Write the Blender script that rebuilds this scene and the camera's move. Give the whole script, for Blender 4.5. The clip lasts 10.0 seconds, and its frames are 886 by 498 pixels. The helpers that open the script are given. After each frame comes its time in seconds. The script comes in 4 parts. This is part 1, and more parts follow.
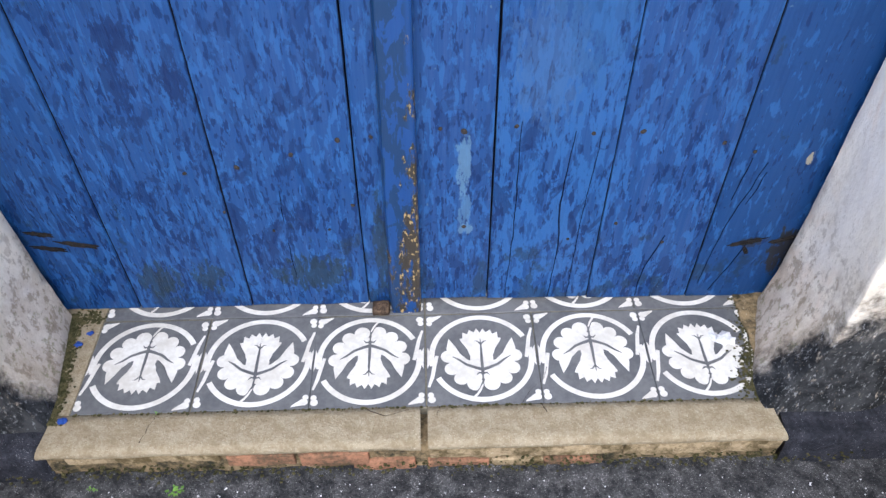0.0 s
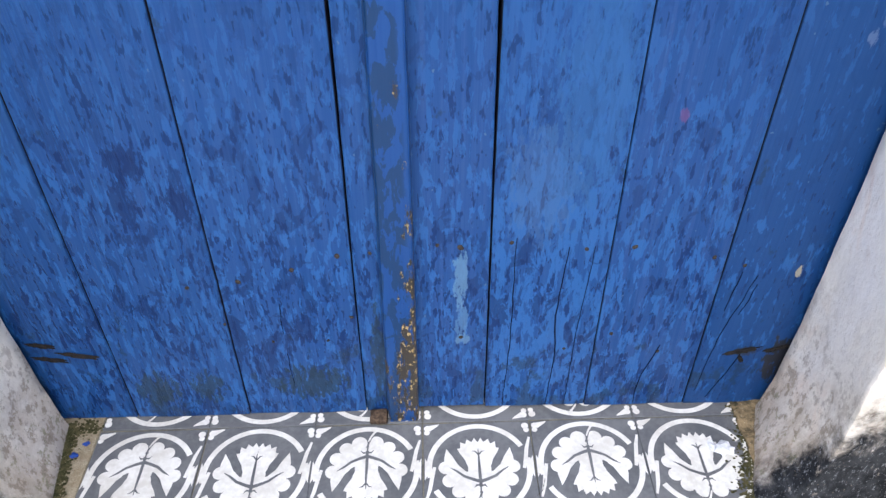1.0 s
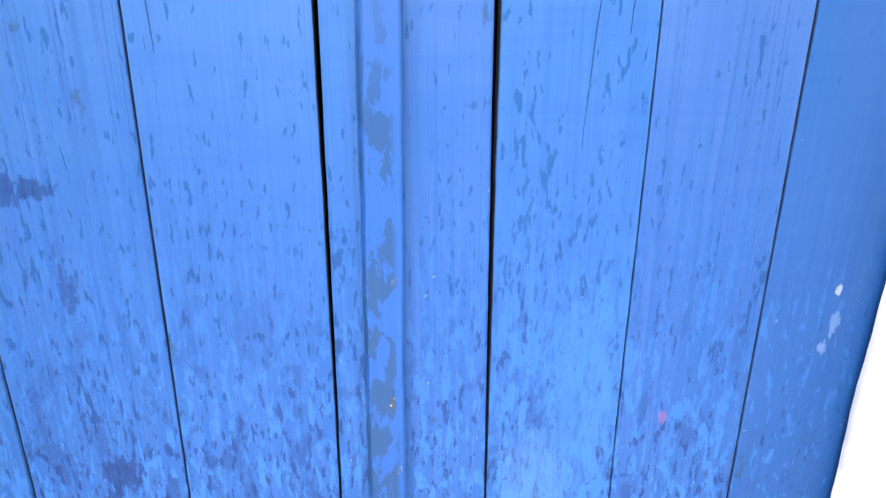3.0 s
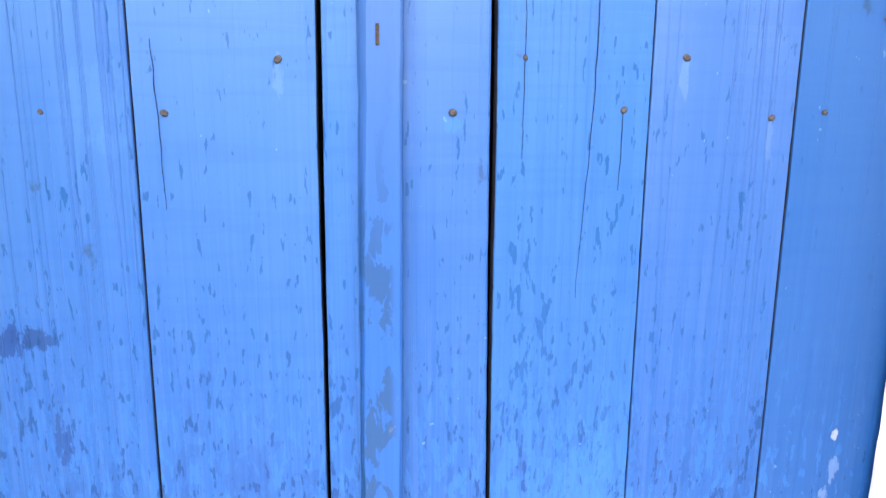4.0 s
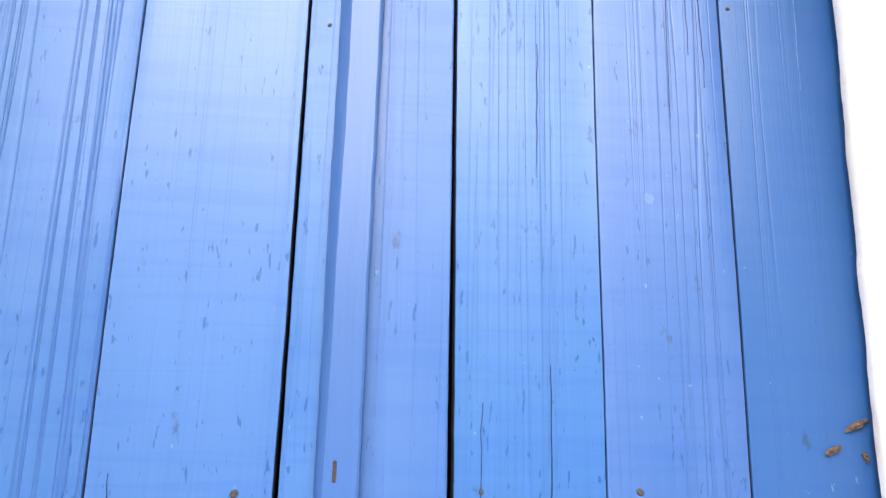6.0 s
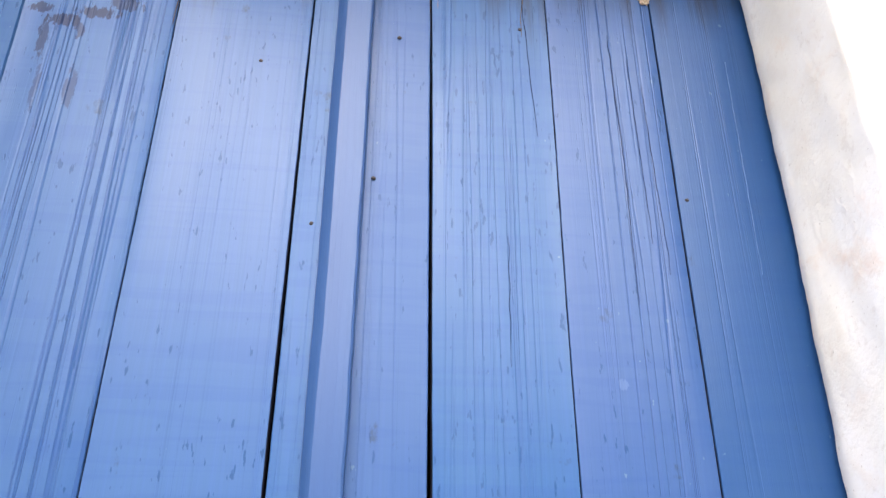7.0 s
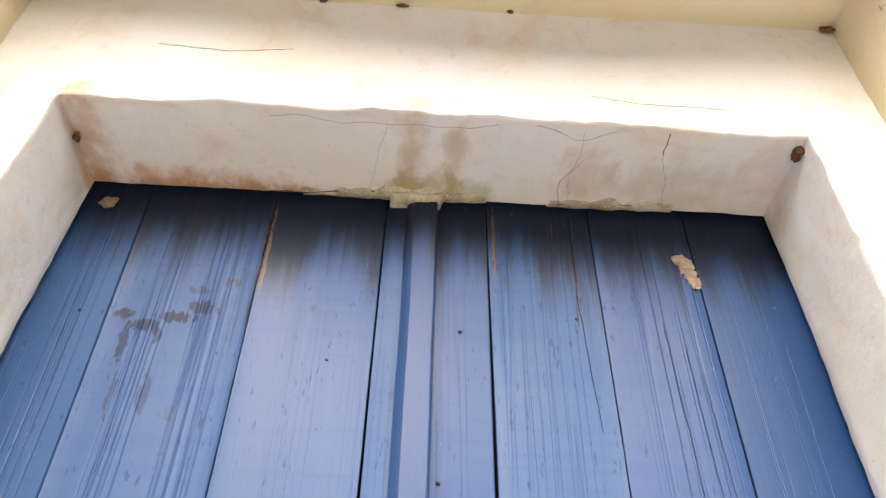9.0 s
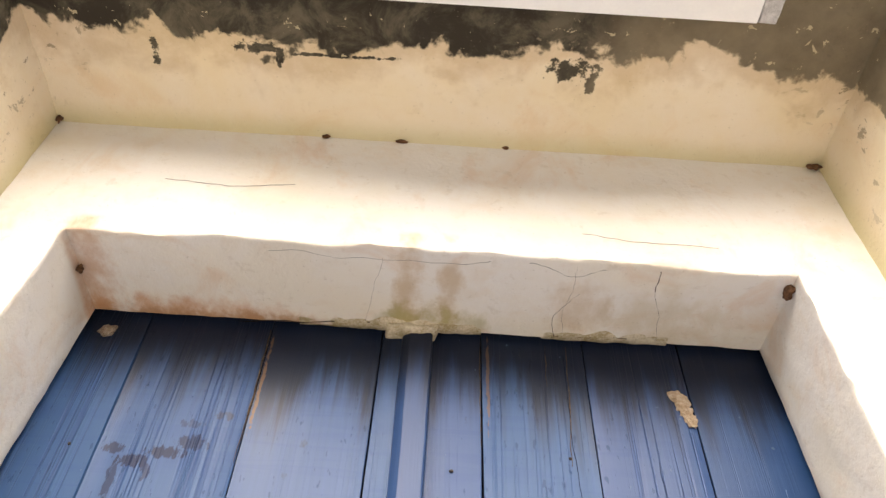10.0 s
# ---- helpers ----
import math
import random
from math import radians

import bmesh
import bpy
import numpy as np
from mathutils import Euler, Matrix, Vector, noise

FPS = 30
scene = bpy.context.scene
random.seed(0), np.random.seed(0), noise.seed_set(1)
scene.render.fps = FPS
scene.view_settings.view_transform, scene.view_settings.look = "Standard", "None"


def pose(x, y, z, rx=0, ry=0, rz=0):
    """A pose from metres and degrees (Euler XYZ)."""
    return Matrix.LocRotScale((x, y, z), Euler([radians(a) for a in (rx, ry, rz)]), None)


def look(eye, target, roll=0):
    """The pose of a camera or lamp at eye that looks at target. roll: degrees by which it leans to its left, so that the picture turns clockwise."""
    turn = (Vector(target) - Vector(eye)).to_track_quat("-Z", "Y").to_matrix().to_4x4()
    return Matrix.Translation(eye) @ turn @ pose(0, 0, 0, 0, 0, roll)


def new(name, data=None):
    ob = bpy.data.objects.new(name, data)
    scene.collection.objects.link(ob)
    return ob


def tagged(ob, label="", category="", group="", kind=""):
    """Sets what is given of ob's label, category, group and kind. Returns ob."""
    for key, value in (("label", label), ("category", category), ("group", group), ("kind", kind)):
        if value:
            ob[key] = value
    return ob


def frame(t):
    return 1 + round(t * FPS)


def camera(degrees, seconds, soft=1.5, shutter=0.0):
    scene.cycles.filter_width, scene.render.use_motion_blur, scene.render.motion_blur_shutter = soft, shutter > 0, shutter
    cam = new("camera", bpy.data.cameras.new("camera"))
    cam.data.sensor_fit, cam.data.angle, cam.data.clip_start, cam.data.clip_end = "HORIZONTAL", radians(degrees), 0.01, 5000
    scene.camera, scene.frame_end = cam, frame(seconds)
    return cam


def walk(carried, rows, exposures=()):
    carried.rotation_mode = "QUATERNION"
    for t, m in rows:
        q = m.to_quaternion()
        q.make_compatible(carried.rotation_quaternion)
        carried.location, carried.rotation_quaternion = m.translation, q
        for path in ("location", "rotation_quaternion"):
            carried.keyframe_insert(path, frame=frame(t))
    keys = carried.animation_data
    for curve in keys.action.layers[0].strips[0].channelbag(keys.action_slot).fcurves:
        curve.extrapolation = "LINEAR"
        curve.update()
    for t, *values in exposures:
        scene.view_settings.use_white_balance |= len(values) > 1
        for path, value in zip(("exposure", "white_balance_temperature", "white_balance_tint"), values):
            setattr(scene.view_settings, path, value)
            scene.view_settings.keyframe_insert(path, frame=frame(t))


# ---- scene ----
cam = camera(61.88, 10.0, soft=1.4)
ROWS = [
    (0.0, 0.0098, -0.9173, 1.0851, 44.32, 0.06, -1.65),
    (0.5, 0.0150, -0.9103, 1.1088, 46.63, 0.43, -1.47),
    (1.0, 0.0145, -0.8970, 1.1392, 50.51, 0.12, -1.74),
    (1.5, 0.0133, -0.8943, 1.1869, 54.46, -0.28, -1.88),
    (2.0, 0.0107, -0.9009, 1.2097, 58.34, -0.28, -2.72),
    (2.5, -0.0058, -0.8953, 1.2438, 63.09, -0.22, -3.56),
    (4.0, -0.0311, -0.9133, 1.3052, 77.78, -0.39, -4.94),
    (4.5, -0.0222, -0.9181, 1.3355, 82.53, 0.58, -4.20),
    (5.0, -0.0244, -0.9173, 1.3765, 88.46, 0.71, -4.55),
    (5.5, -0.0201, -0.9235, 1.4196, 94.90, -0.90, -5.57),
    (6.0, -0.0047, -0.9386, 1.4321, 102.79, -1.19, -6.31),
    (7.5, 0.0211, -0.9942, 1.4970, 119.60, 0.32, -6.04),
    (8.0, 0.0008, -1.0084, 1.5230, 124.06, 0.17, -4.79),
    (8.5, -0.0173, -1.0350, 1.5519, 126.95, 0.08, -2.78),
    (9.0, -0.0227, -1.0515, 1.5815, 131.03, -0.98, -3.05),
    (9.5, -0.0092, -1.0776, 1.5993, 134.62, -1.38, -3.16),
    (10.0, 0.0040, -1.1113, 1.6228, 138.44, -1.98, -2.87),
]
EXPOSURES = [(0.0, 0.68, 5350, 10), (1.0, 0.66, 5350, 10), (2.0, 1.18, 5350, 10), (2.5, 1.76, 5450, 9), (4.0, 2.08, 5450, 8), (5.0, 2.36, 5650, 9), (5.5, 2.2, 5700, 8), (6.0, 1.88, 5800, 8), (7.5, 1.32, 6000, 10), (8.0, 1.24, 6150, 10), (9.0, 1.2, 6600, 10), (10.0, 1.15, 6950, 10)]
walk(cam, [(t, pose(x, y, z, rx, ry, rz)) for t, x, y, z, rx, ry, rz in ROWS], EXPOSURES)

# ---- light: a bright overcast sky in front of the house ----
world = bpy.data.worlds.new("overcast_sky")
scene.world = world
world.use_nodes = True
wn = world.node_tree
sky = wn.nodes.new("ShaderNodeTexSky")
sky.sky_type, sky.sun_disc = "NISHITA", False
sky.sun_elevation, sky.sun_rotation = radians(40), radians(186)
sky.air_density, sky.dust_density, sky.ozone_density = 1.0, 4.0, 0.6
wn.links.new(sky.outputs[0], wn.nodes["Background"].inputs[0])
wn.nodes["Background"].inputs[1].default_value = 0.13
sun_data = bpy.data.lights.new("sun", "SUN")
sun_data.energy, sun_data.angle, sun_data.color = 4.4, radians(84), (1.0, 0.905, 0.80)
sun = new("sun", sun_data)
sun.matrix_world = look((-0.30, -3.0, 2.5), (0, 0, 0))


# ---- materials ----
def sock(nt, inp, v):
    if isinstance(v, bpy.types.NodeSocket):
        nt.links.new(v, inp)
    elif isinstance(v, (tuple, list)) and len(v) == 3 and inp.type == "RGBA":
        inp.default_value = (*v, 1.0)
    else:
        inp.default_value = v


def mth(nt, op, a, b=0.0, clamp=False):
    n = nt.nodes.new("ShaderNodeMath")
    n.operation, n.use_clamp = op, clamp
    sock(nt, n.inputs[0], a), sock(nt, n.inputs[1], b)
    return n.outputs[0]


def mul(nt, v, s, add=(0, 0, 0)):
    n = nt.nodes.new("ShaderNodeVectorMath")
    n.operation = "MULTIPLY_ADD"
    sock(nt, n.inputs[0], v)
    n.inputs[1].default_value = s
    sock(nt, n.inputs[2], add)
    return n.outputs[0]


def nz(nt, v, scale=1.0, detail=3.0, rough=0.55, dist=0.0):
    n = nt.nodes.new("ShaderNodeTexNoise")
    sock(nt, n.inputs["Vector"], v)
    n.inputs["Scale"].default_value, n.inputs["Detail"].default_value = scale, detail
    n.inputs["Roughness"].default_value, n.inputs["Distortion"].default_value = rough, dist
    return n.outputs["Fac"]


def rng(nt, v, a, b, c=0.0, d=1.0):
    n = nt.nodes.new("ShaderNodeMapRange")
    n.interpolation_type = "SMOOTHSTEP"
    sock(nt, n.inputs[0], v)
    for i, x in enumerate((a, b, c, d)):
        n.inputs[i + 1].default_value = x
    return n.outputs[0]


def mix(nt, f, a, b):
    n = nt.nodes.new("ShaderNodeMix")
    n.data_type = "RGBA"
    sock(nt, n.inputs[0], f), sock(nt, n.inputs[6], a), sock(nt, n.inputs[7], b)
    return n.outputs[2]


def start(name, rough=0.7, spec=0.3, metal=0.0):
    m = bpy.data.materials.new(name)
    m.use_nodes = True
    nt = m.node_tree
    b = nt.nodes["Principled BSDF"]
    b.inputs["Roughness"].default_value, b.inputs["Specular IOR Level"].default_value = rough, spec
    b.inputs["Metallic"].default_value = metal
    p = nt.nodes.new("ShaderNodeNewGeometry").outputs["Position"]
    return m, nt, b, p


def bump(nt, b, h, strength=0.3, dist=0.002, after=None):
    n = nt.nodes.new("ShaderNodeBump")
    n.inputs["Strength"].default_value, n.inputs["Distance"].default_value = strength, dist
    sock(nt, n.inputs["Height"], h)
    if after is not None:
        nt.links.new(after, n.inputs["Normal"])
    nt.links.new(n.outputs[0], b.inputs["Normal"])
    return n.outputs[0]


def axes(nt, p):
    n = nt.nodes.new("ShaderNodeSeparateXYZ")
    nt.links.new(p, n.inputs[0])
    return n.outputs


def spot(nt, u, w, cu, cw, ru, rw, ragged, soft=0.7):
    """A ragged blot round (cu, cw) with the half sizes ru, rw."""
    a = mth(nt, "POWER", mth(nt, "ABSOLUTE", mth(nt, "MULTIPLY", mth(nt, "SUBTRACT", u, cu), 1 / ru)), 2)
    c = mth(nt, "POWER", mth(nt, "ABSOLUTE", mth(nt, "MULTIPLY", mth(nt, "SUBTRACT", w, cw), 1 / rw)), 2)
    d = mth(nt, "ADD", mth(nt, "ADD", a, c), mth(nt, "MULTIPLY", mth(nt, "SUBTRACT", ragged, 0.5), 8.0))
    return rng(nt, d, 1.0 + soft, 1.0 - soft)


def plain(name, c1, c2, scale, rough=0.75, spec=0.25, metal=0.0, fine=0.4, depth=0.001):
    """Two tones mixed by noise at two scales, with a fine relief."""
    m, nt, b, p = start(name, rough, spec, metal)
    a = nz(nt, p, scale, 5, 0.65)
    f = nz(nt, p, scale * 9, 4, 0.6)
    k = rng(nt, mth(nt, "ADD", mth(nt, "MULTIPLY", a, 0.65), mth(nt, "MULTIPLY", f, 0.35)), 0.36, 0.64)
    nt.links.new(mix(nt, k, c1, c2), b.inputs["Base Color"])
    bump(nt, b, f, fine, depth)
    return m


def gritty(name, c1, c2, c3, scale, amount, rough=0.85, spec=0.2, depth=0.004):
    """A coarse surface of two tones with crumbs of a third colour in it."""
    m, nt, b, p = start(name, rough, spec)
    a = nz(nt, p, scale * 0.22, 5, 0.65)
    f = nz(nt, p, scale, 4, 0.7)
    g = nz(nt, p, scale * 2.3, 3, 0.65)
    col = mix(nt, rng(nt, mth(nt, "ADD", mth(nt, "MULTIPLY", a, 0.6), mth(nt, "MULTIPLY", f, 0.4)), 0.38, 0.62), c1, c2)
    k = rng(nt, mth(nt, "ADD", g, mth(nt, "MULTIPLY", mth(nt, "SUBTRACT", a, 0.5), 0.35)), 0.70 - amount, 0.76 - amount)
    nt.links.new(mix(nt, k, col, c3), b.inputs["Base Color"])
    bump(nt, b, mth(nt, "ADD", f, mth(nt, "MULTIPLY", g, 0.6)), 0.9, depth)
    return m


def lintel_shade_grime(nt, q, z, col):
    """Paints lintel shade and some grime on the board tops, lower on some boards."""
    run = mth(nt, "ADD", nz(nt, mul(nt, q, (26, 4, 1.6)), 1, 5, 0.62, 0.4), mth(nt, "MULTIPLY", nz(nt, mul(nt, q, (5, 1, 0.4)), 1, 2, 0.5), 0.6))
    # mask of the painted shade and grime band, with a ragged lower edge
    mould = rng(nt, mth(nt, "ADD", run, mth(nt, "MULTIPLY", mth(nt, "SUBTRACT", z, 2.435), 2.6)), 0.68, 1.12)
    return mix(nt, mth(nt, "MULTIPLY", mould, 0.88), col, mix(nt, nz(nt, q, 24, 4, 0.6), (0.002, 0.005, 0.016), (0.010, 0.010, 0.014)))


def paint_material(name, x0, x1, ridges, worn, tint, dim, fresh):
    """Blue oil paint on one old board, which lies between x0 and x1. ridges: how deep the grain stands; worn: how far it is flecked; tint: violet of the upper part; dim: how much of the first dark coat is left; fresh: pale turquoise flakes on the lower part."""
    m, nt, b, p = start(name, 0.36, PAINT_GLOSS)
    cmb = nt.nodes.new("ShaderNodeCombineXYZ")
    for i, k in enumerate((3.1, 5.3, 2.7)):
        cmb.inputs[i].default_value = (x0 + 1.0) * k
    q = mul(nt, p, (1, 1, 1), cmb.outputs[0])
    x, y, z = axes(nt, p)
    wav = nz(nt, mul(nt, q, (6, 1, 1.1)), 1, 2, 0.5)
    grain = nz(nt, mul(nt, q, (190, 20, 2.2)), 1, 4, 0.6, 0.6)
    rn = nz(nt, mul(nt, q, (62, 10, 0.5)), 1, 2, 0.5, 0.7)
    ridge = mth(nt, "SUBTRACT", 1.0, rng(nt, mth(nt, "ABSOLUTE", mth(nt, "SUBTRACT", rn, 0.5)), 0.0, 0.05))
    rows = rng(nt, nz(nt, mul(nt, q, (14, 2, 0.3)), 1, 2, 0.5), 0.40, 0.58)
    ridge = mth(nt, "MULTIPLY", ridge, mth(nt, "MULTIPLY", rng(nt, z, 0.7, 1.6, 0.2, 1.0), rows))
    dash = nz(nt, mul(nt, q, (128, 20, 33)), 1, 2.5, 0.58, 0.08)
    patch = nz(nt, mul(nt, q, (15, 3, 6.5)), 1, 5, 0.6, 0.4)
    broad = nz(nt, mul(nt, q, (5, 1, 2.2)), 1, 3, 0.5)
    brush = nz(nt, mul(nt, q, (2.5, 1, 42)), 1, 3, 0.6, 0.8)
    # the older, darker coat shows as short upright flecks, fewer and fewer up the door
    lim = mth(nt, "ADD", rng(nt, z, 1.65, 0.05, 0.338, 0.462), mth(nt, "MULTIPLY", mth(nt, "SUBTRACT", patch, 0.5), 0.34))
    lim = mth(nt, "SUBTRACT", lim, 0.13 * (1 - worn))
    dark = rng(nt, mth(nt, "SUBTRACT", lim, dash), -0.02, 0.03)
    up = rng(nt, z, 0.75, 1.5)
    low = mix(nt, broad, (0.0095, 0.042, 0.150), (0.0145, 0.057, 0.180))
    high = mix(nt, broad, (0.018 + tint * 0.022, 0.061 + tint * 0.004, 0.158 + tint * 0.02), (0.027 + tint * 0.03, 0.084, 0.190 + tint * 0.025))
    faded = mix(nt, up, low, high)
    faded = mix(nt, mth(nt, "MULTIPLY", rng(nt, grain, 0.3, 0.75), 0.55), faded, (0.026 + tint * 0.03, 0.078, 0.212))
    faded = mix(nt, mth(nt, "MULTIPLY", rng(nt, brush, 0.45, 0.62), 0.22), faded, (0.012, 0.046, 0.175))
    faded = mix(nt, dim, faded, (0.0070, 0.034, 0.118))
    old = mix(nt, broad, (0.003, 0.015, 0.078), (0.005, 0.024, 0.100))
    old = mix(nt, rng(nt, z, 0.5, 1.2), old, (0.005, 0.036, 0.115))
    col = mix(nt, mth(nt, "MULTIPLY", dark, 0.84), faded, old)
    pl = nz(nt, mul(nt, q, (88, 20, 24)), 1, 4, 0.62, 0.3)
    pale = mth(nt, "MULTIPLY", rng(nt, mth(nt, "ADD", pl, fresh * 0.06), 0.525, 0.585), rng(nt, z, 1.15, 0.3))
    col = mix(nt, mth(nt, "MULTIPLY", pale, 0.72), col, (0.030, 0.102, 0.285))
    # groove shade goes into the colour too, on top of the relief
    col = mix(nt, mth(nt, "MULTIPLY", ridge, 0.42 * ridges), col, (0.008, 0.032, 0.13))
    # pale crest lines: glints on the ridges and thin scratches, painted
    crest = mth(nt, "MULTIPLY", rng(nt, mth(nt, "ABSOLUTE", mth(nt, "SUBTRACT", rn, 0.585)), 0.022, 0.0), mth(nt, "MULTIPLY", rows, rng(nt, z, 1.2, 2.2)))
    col = mix(nt, mth(nt, "MULTIPLY", crest, 0.5 * ridges), col, (0.050, 0.105, 0.235))
    # broad dark islands where the top coat has gone
    isle = mth(nt, "MULTIPLY", rng(nt, nz(nt, mul(nt, q, (24, 4, 12)), 1, 5, 0.64, 0.6), 0.555, 0.60), rng(nt, z, 1.2, 0.2))
    col = mix(nt, mth(nt, "MULTIPLY", isle, 0.66 * worn), col, (0.0035, 0.016, 0.075))
    # shade under the lintel, painted over the board top along with grime
    col = lintel_shade_grime(nt, q, z, col)
    # grime blots near the foot
    foot = rng(nt, z, 0.36, 0.02)
    blot = rng(nt, mth(nt, "ADD", nz(nt, mul(nt, q, (16, 3, 10)), 1, 5, 0.65), mth(nt, "MULTIPLY", foot, 0.12)), 0.66, 0.73)
    col = mix(nt, mth(nt, "MULTIPLY", blot, 0.6), col, (0.010, 0.022, 0.040))
    speck = rng(nt, nz(nt, mul(nt, q, (80, 10, 55)), 1, 2, 0.5), 0.755, 0.775)
    col = mix(nt, mth(nt, "MULTIPLY", speck, 0.6), col, (0.09, 0.14, 0.21))
    # marks of their own
    rag = nz(nt, mul(nt, p, (100, 10, 34)), 1, 4, 0.7)
    for cu, cw, ru, rw, colour, amount in MARKS:
        if x0 - 0.01 < cu < x1 + 0.01:
            s = spot(nt, x, z, cu, cw, ru, rw, rag, 0.3)
            col = mix(nt, mth(nt, "MULTIPLY", s, amount), col, colour)
    nt.links.new(col, b.inputs["Base Color"])
    nt.links.new(rng(nt, broad, 0.3, 0.7, 0.32, 0.46), b.inputs["Roughness"])
    h = mth(nt, "ADD", mth(nt, "MULTIPLY", ridge, -1.25 * ridges), mth(nt, "ADD", mth(nt, "MULTIPLY", grain, 0.22), mth(nt, "MULTIPLY", dark, -0.20)))
    h = mth(nt, "ADD", h, mth(nt, "MULTIPLY", wav, 0.8))
    bump(nt, b, h, 0.5, 0.003)
    return m


PAINT_GLOSS = 0.27
PALE, DARKER, SOOT = (0.15, 0.21, 0.33), (0.004, 0.016, 0.075), (0.001, 0.009, 0.046)
GRIMY, WOOD = (0.014, 0.028, 0.040), (0.13, 0.075, 0.045)
MARKS = [
    (0.069, 0.335, 0.011, 0.055, (0.09, 0.17, 0.28), 0.75),
    (0.072, 0.24, 0.010, 0.035, (0.08, 0.16, 0.28), 0.6),
    (0.074, 0.195, 0.012, 0.012, (0.10, 0.18, 0.29), 0.7),
    (0.19, 0.52, 0.05, 0.10, (0.06, 0.11, 0.21), 0.28),
    (0.25, 0.66, 0.05, 0.16, (0.026, 0.085, 0.22), 0.5),
    (0.376, 0.632, 0.005, 0.012, (0.16, 0.035, 0.10), 0.35),
    (0.607, 0.833, 0.006, 0.008, (0.30, 0.31, 0.31), 0.5),
    (0.611, 0.78, 0.006, 0.022, (0.12, 0.17, 0.29), 0.4),
    (0.600, 0.74, 0.006, 0.012, (0.14, 0.19, 0.31), 0.4),
    (0.627, 0.336, 0.005, 0.012, (0.34, 0.31, 0.22), 0.8),
    (0.378, 1.731, 0.006, 0.007, (0.12, 0.17, 0.30), 0.25),
    (-0.413, 0.571, 0.026, 0.030, DARKER, 0.75),
    (-0.352, 0.494, 0.020, 0.030, DARKER, 0.75),
    (-0.431, 0.50, 0.016, 0.045, DARKER, 0.7),
    (-0.346, 0.535, 0.008, 0.035, DARKER, 0.6),
    (-0.437, 0.43, 0.030, 0.012, DARKER, 0.6),
    (-0.437, 0.860, 0.010, 0.030, DARKER, 0.6),
    (-0.458, 1.00, 0.022, 0.014, SOOT, 0.6),
    (-0.490, 0.995, 0.018, 0.020, DARKER, 0.7),
    (-0.523, 2.318, 0.016, 0.010, SOOT, 0.9),
    (-0.487, 2.296, 0.026, 0.011, SOOT, 0.95),
    (-0.436, 2.314, 0.034, 0.010, SOOT, 0.95),
    (-0.392, 2.336, 0.026, 0.014, SOOT, 0.85),
    (-0.409, 2.373, 0.018, 0.008, SOOT, 0.6),
    (-0.354, 2.395, 0.018, 0.009, (0.02, 0.02, 0.024), 0.6),
    (-0.511, 2.255, 0.007, 0.040, SOOT, 0.8),
    (-0.501, 2.165, 0.005, 0.040, SOOT, 0.55),
    (-0.450, 2.165, 0.008, 0.034, SOOT, 0.6),
    (-0.456, 2.278, 0.008, 0.016, SOOT, 0.8),
    (-0.195, 0.090, 0.055, 0.040, GRIMY, 0.75),
    (-0.483, 0.080, 0.036, 0.040, GRIMY, 0.7),
    (-0.391, 0.086, 0.030, 0.034, GRIMY, 0.7),
    (-0.198, 0.229, 0.022, 0.030, DARKER, 0.7),
    (-0.073, 0.150, 0.012, 0.110, GRIMY, 0.7),
    (0.652, 0.12, 0.026, 0.055, (0.02, 0.02, 0.022), 0.95),
    (0.585, 0.148, 0.020, 0.012, (0.02, 0.02, 0.022), 0.7),
    (-0.307, 2.47, 0.0030, 0.12, WOOD, 0.9),
    (0.114, 2.52, 0.0030, 0.10, WOOD, 0.7),
    (-0.148, 1.318, 0.006, 0.022, PALE, 0.12),
    (0.350, 1.322, 0.006, 0.025, PALE, 0.14),
    (0.467, 1.245, 0.004, 0.030, PALE, 0.12),
    (0.060, 1.262, 0.012, 0.010, (0.03, 0.11, 0.28), 0.25),
    (-0.360, 1.29, 0.030, 0.045, (0.05, 0.11, 0.25), 0.15),
    (-0.350, 1.24, 0.020, 0.015, (0.05, 0.11, 0.25), 0.15),
]
PAINT = {
    "a": paint_material("blue_paint_a", -0.72, -0.546, 1.0, 0.8, 0.15, 0.1, 0.0),
    "b": paint_material("blue_paint_b", -0.546, -0.32, 1.0, 0.95, 0.25, 0.0, 0.0),
    "c": paint_material("blue_paint_c", -0.32, -0.10, 0.15, 0.95, 0.25, 0.0, 0.0),
    "d": paint_material("blue_paint_d", -0.10, -0.03, 0.2, 0.85, 0.2, 0.0, 0.0),
    "e": paint_material("blue_paint_e", -0.03, 0.11, 0.25, 0.85, 0.40, 0.1, 0.0),
    "f": paint_material("blue_paint_f", 0.11, 0.307, 0.45, 1.0, 0.15, 0.0, 1.0),
    "g": paint_material("blue_paint_g", 0.307, 0.499, 0.75, 0.8, 0.45, 0.15, 0.2),
    "h": paint_material("blue_paint_h", 0.499, 0.72, 0.2, 0.35, 0.2, 0.5, -0.6),
}


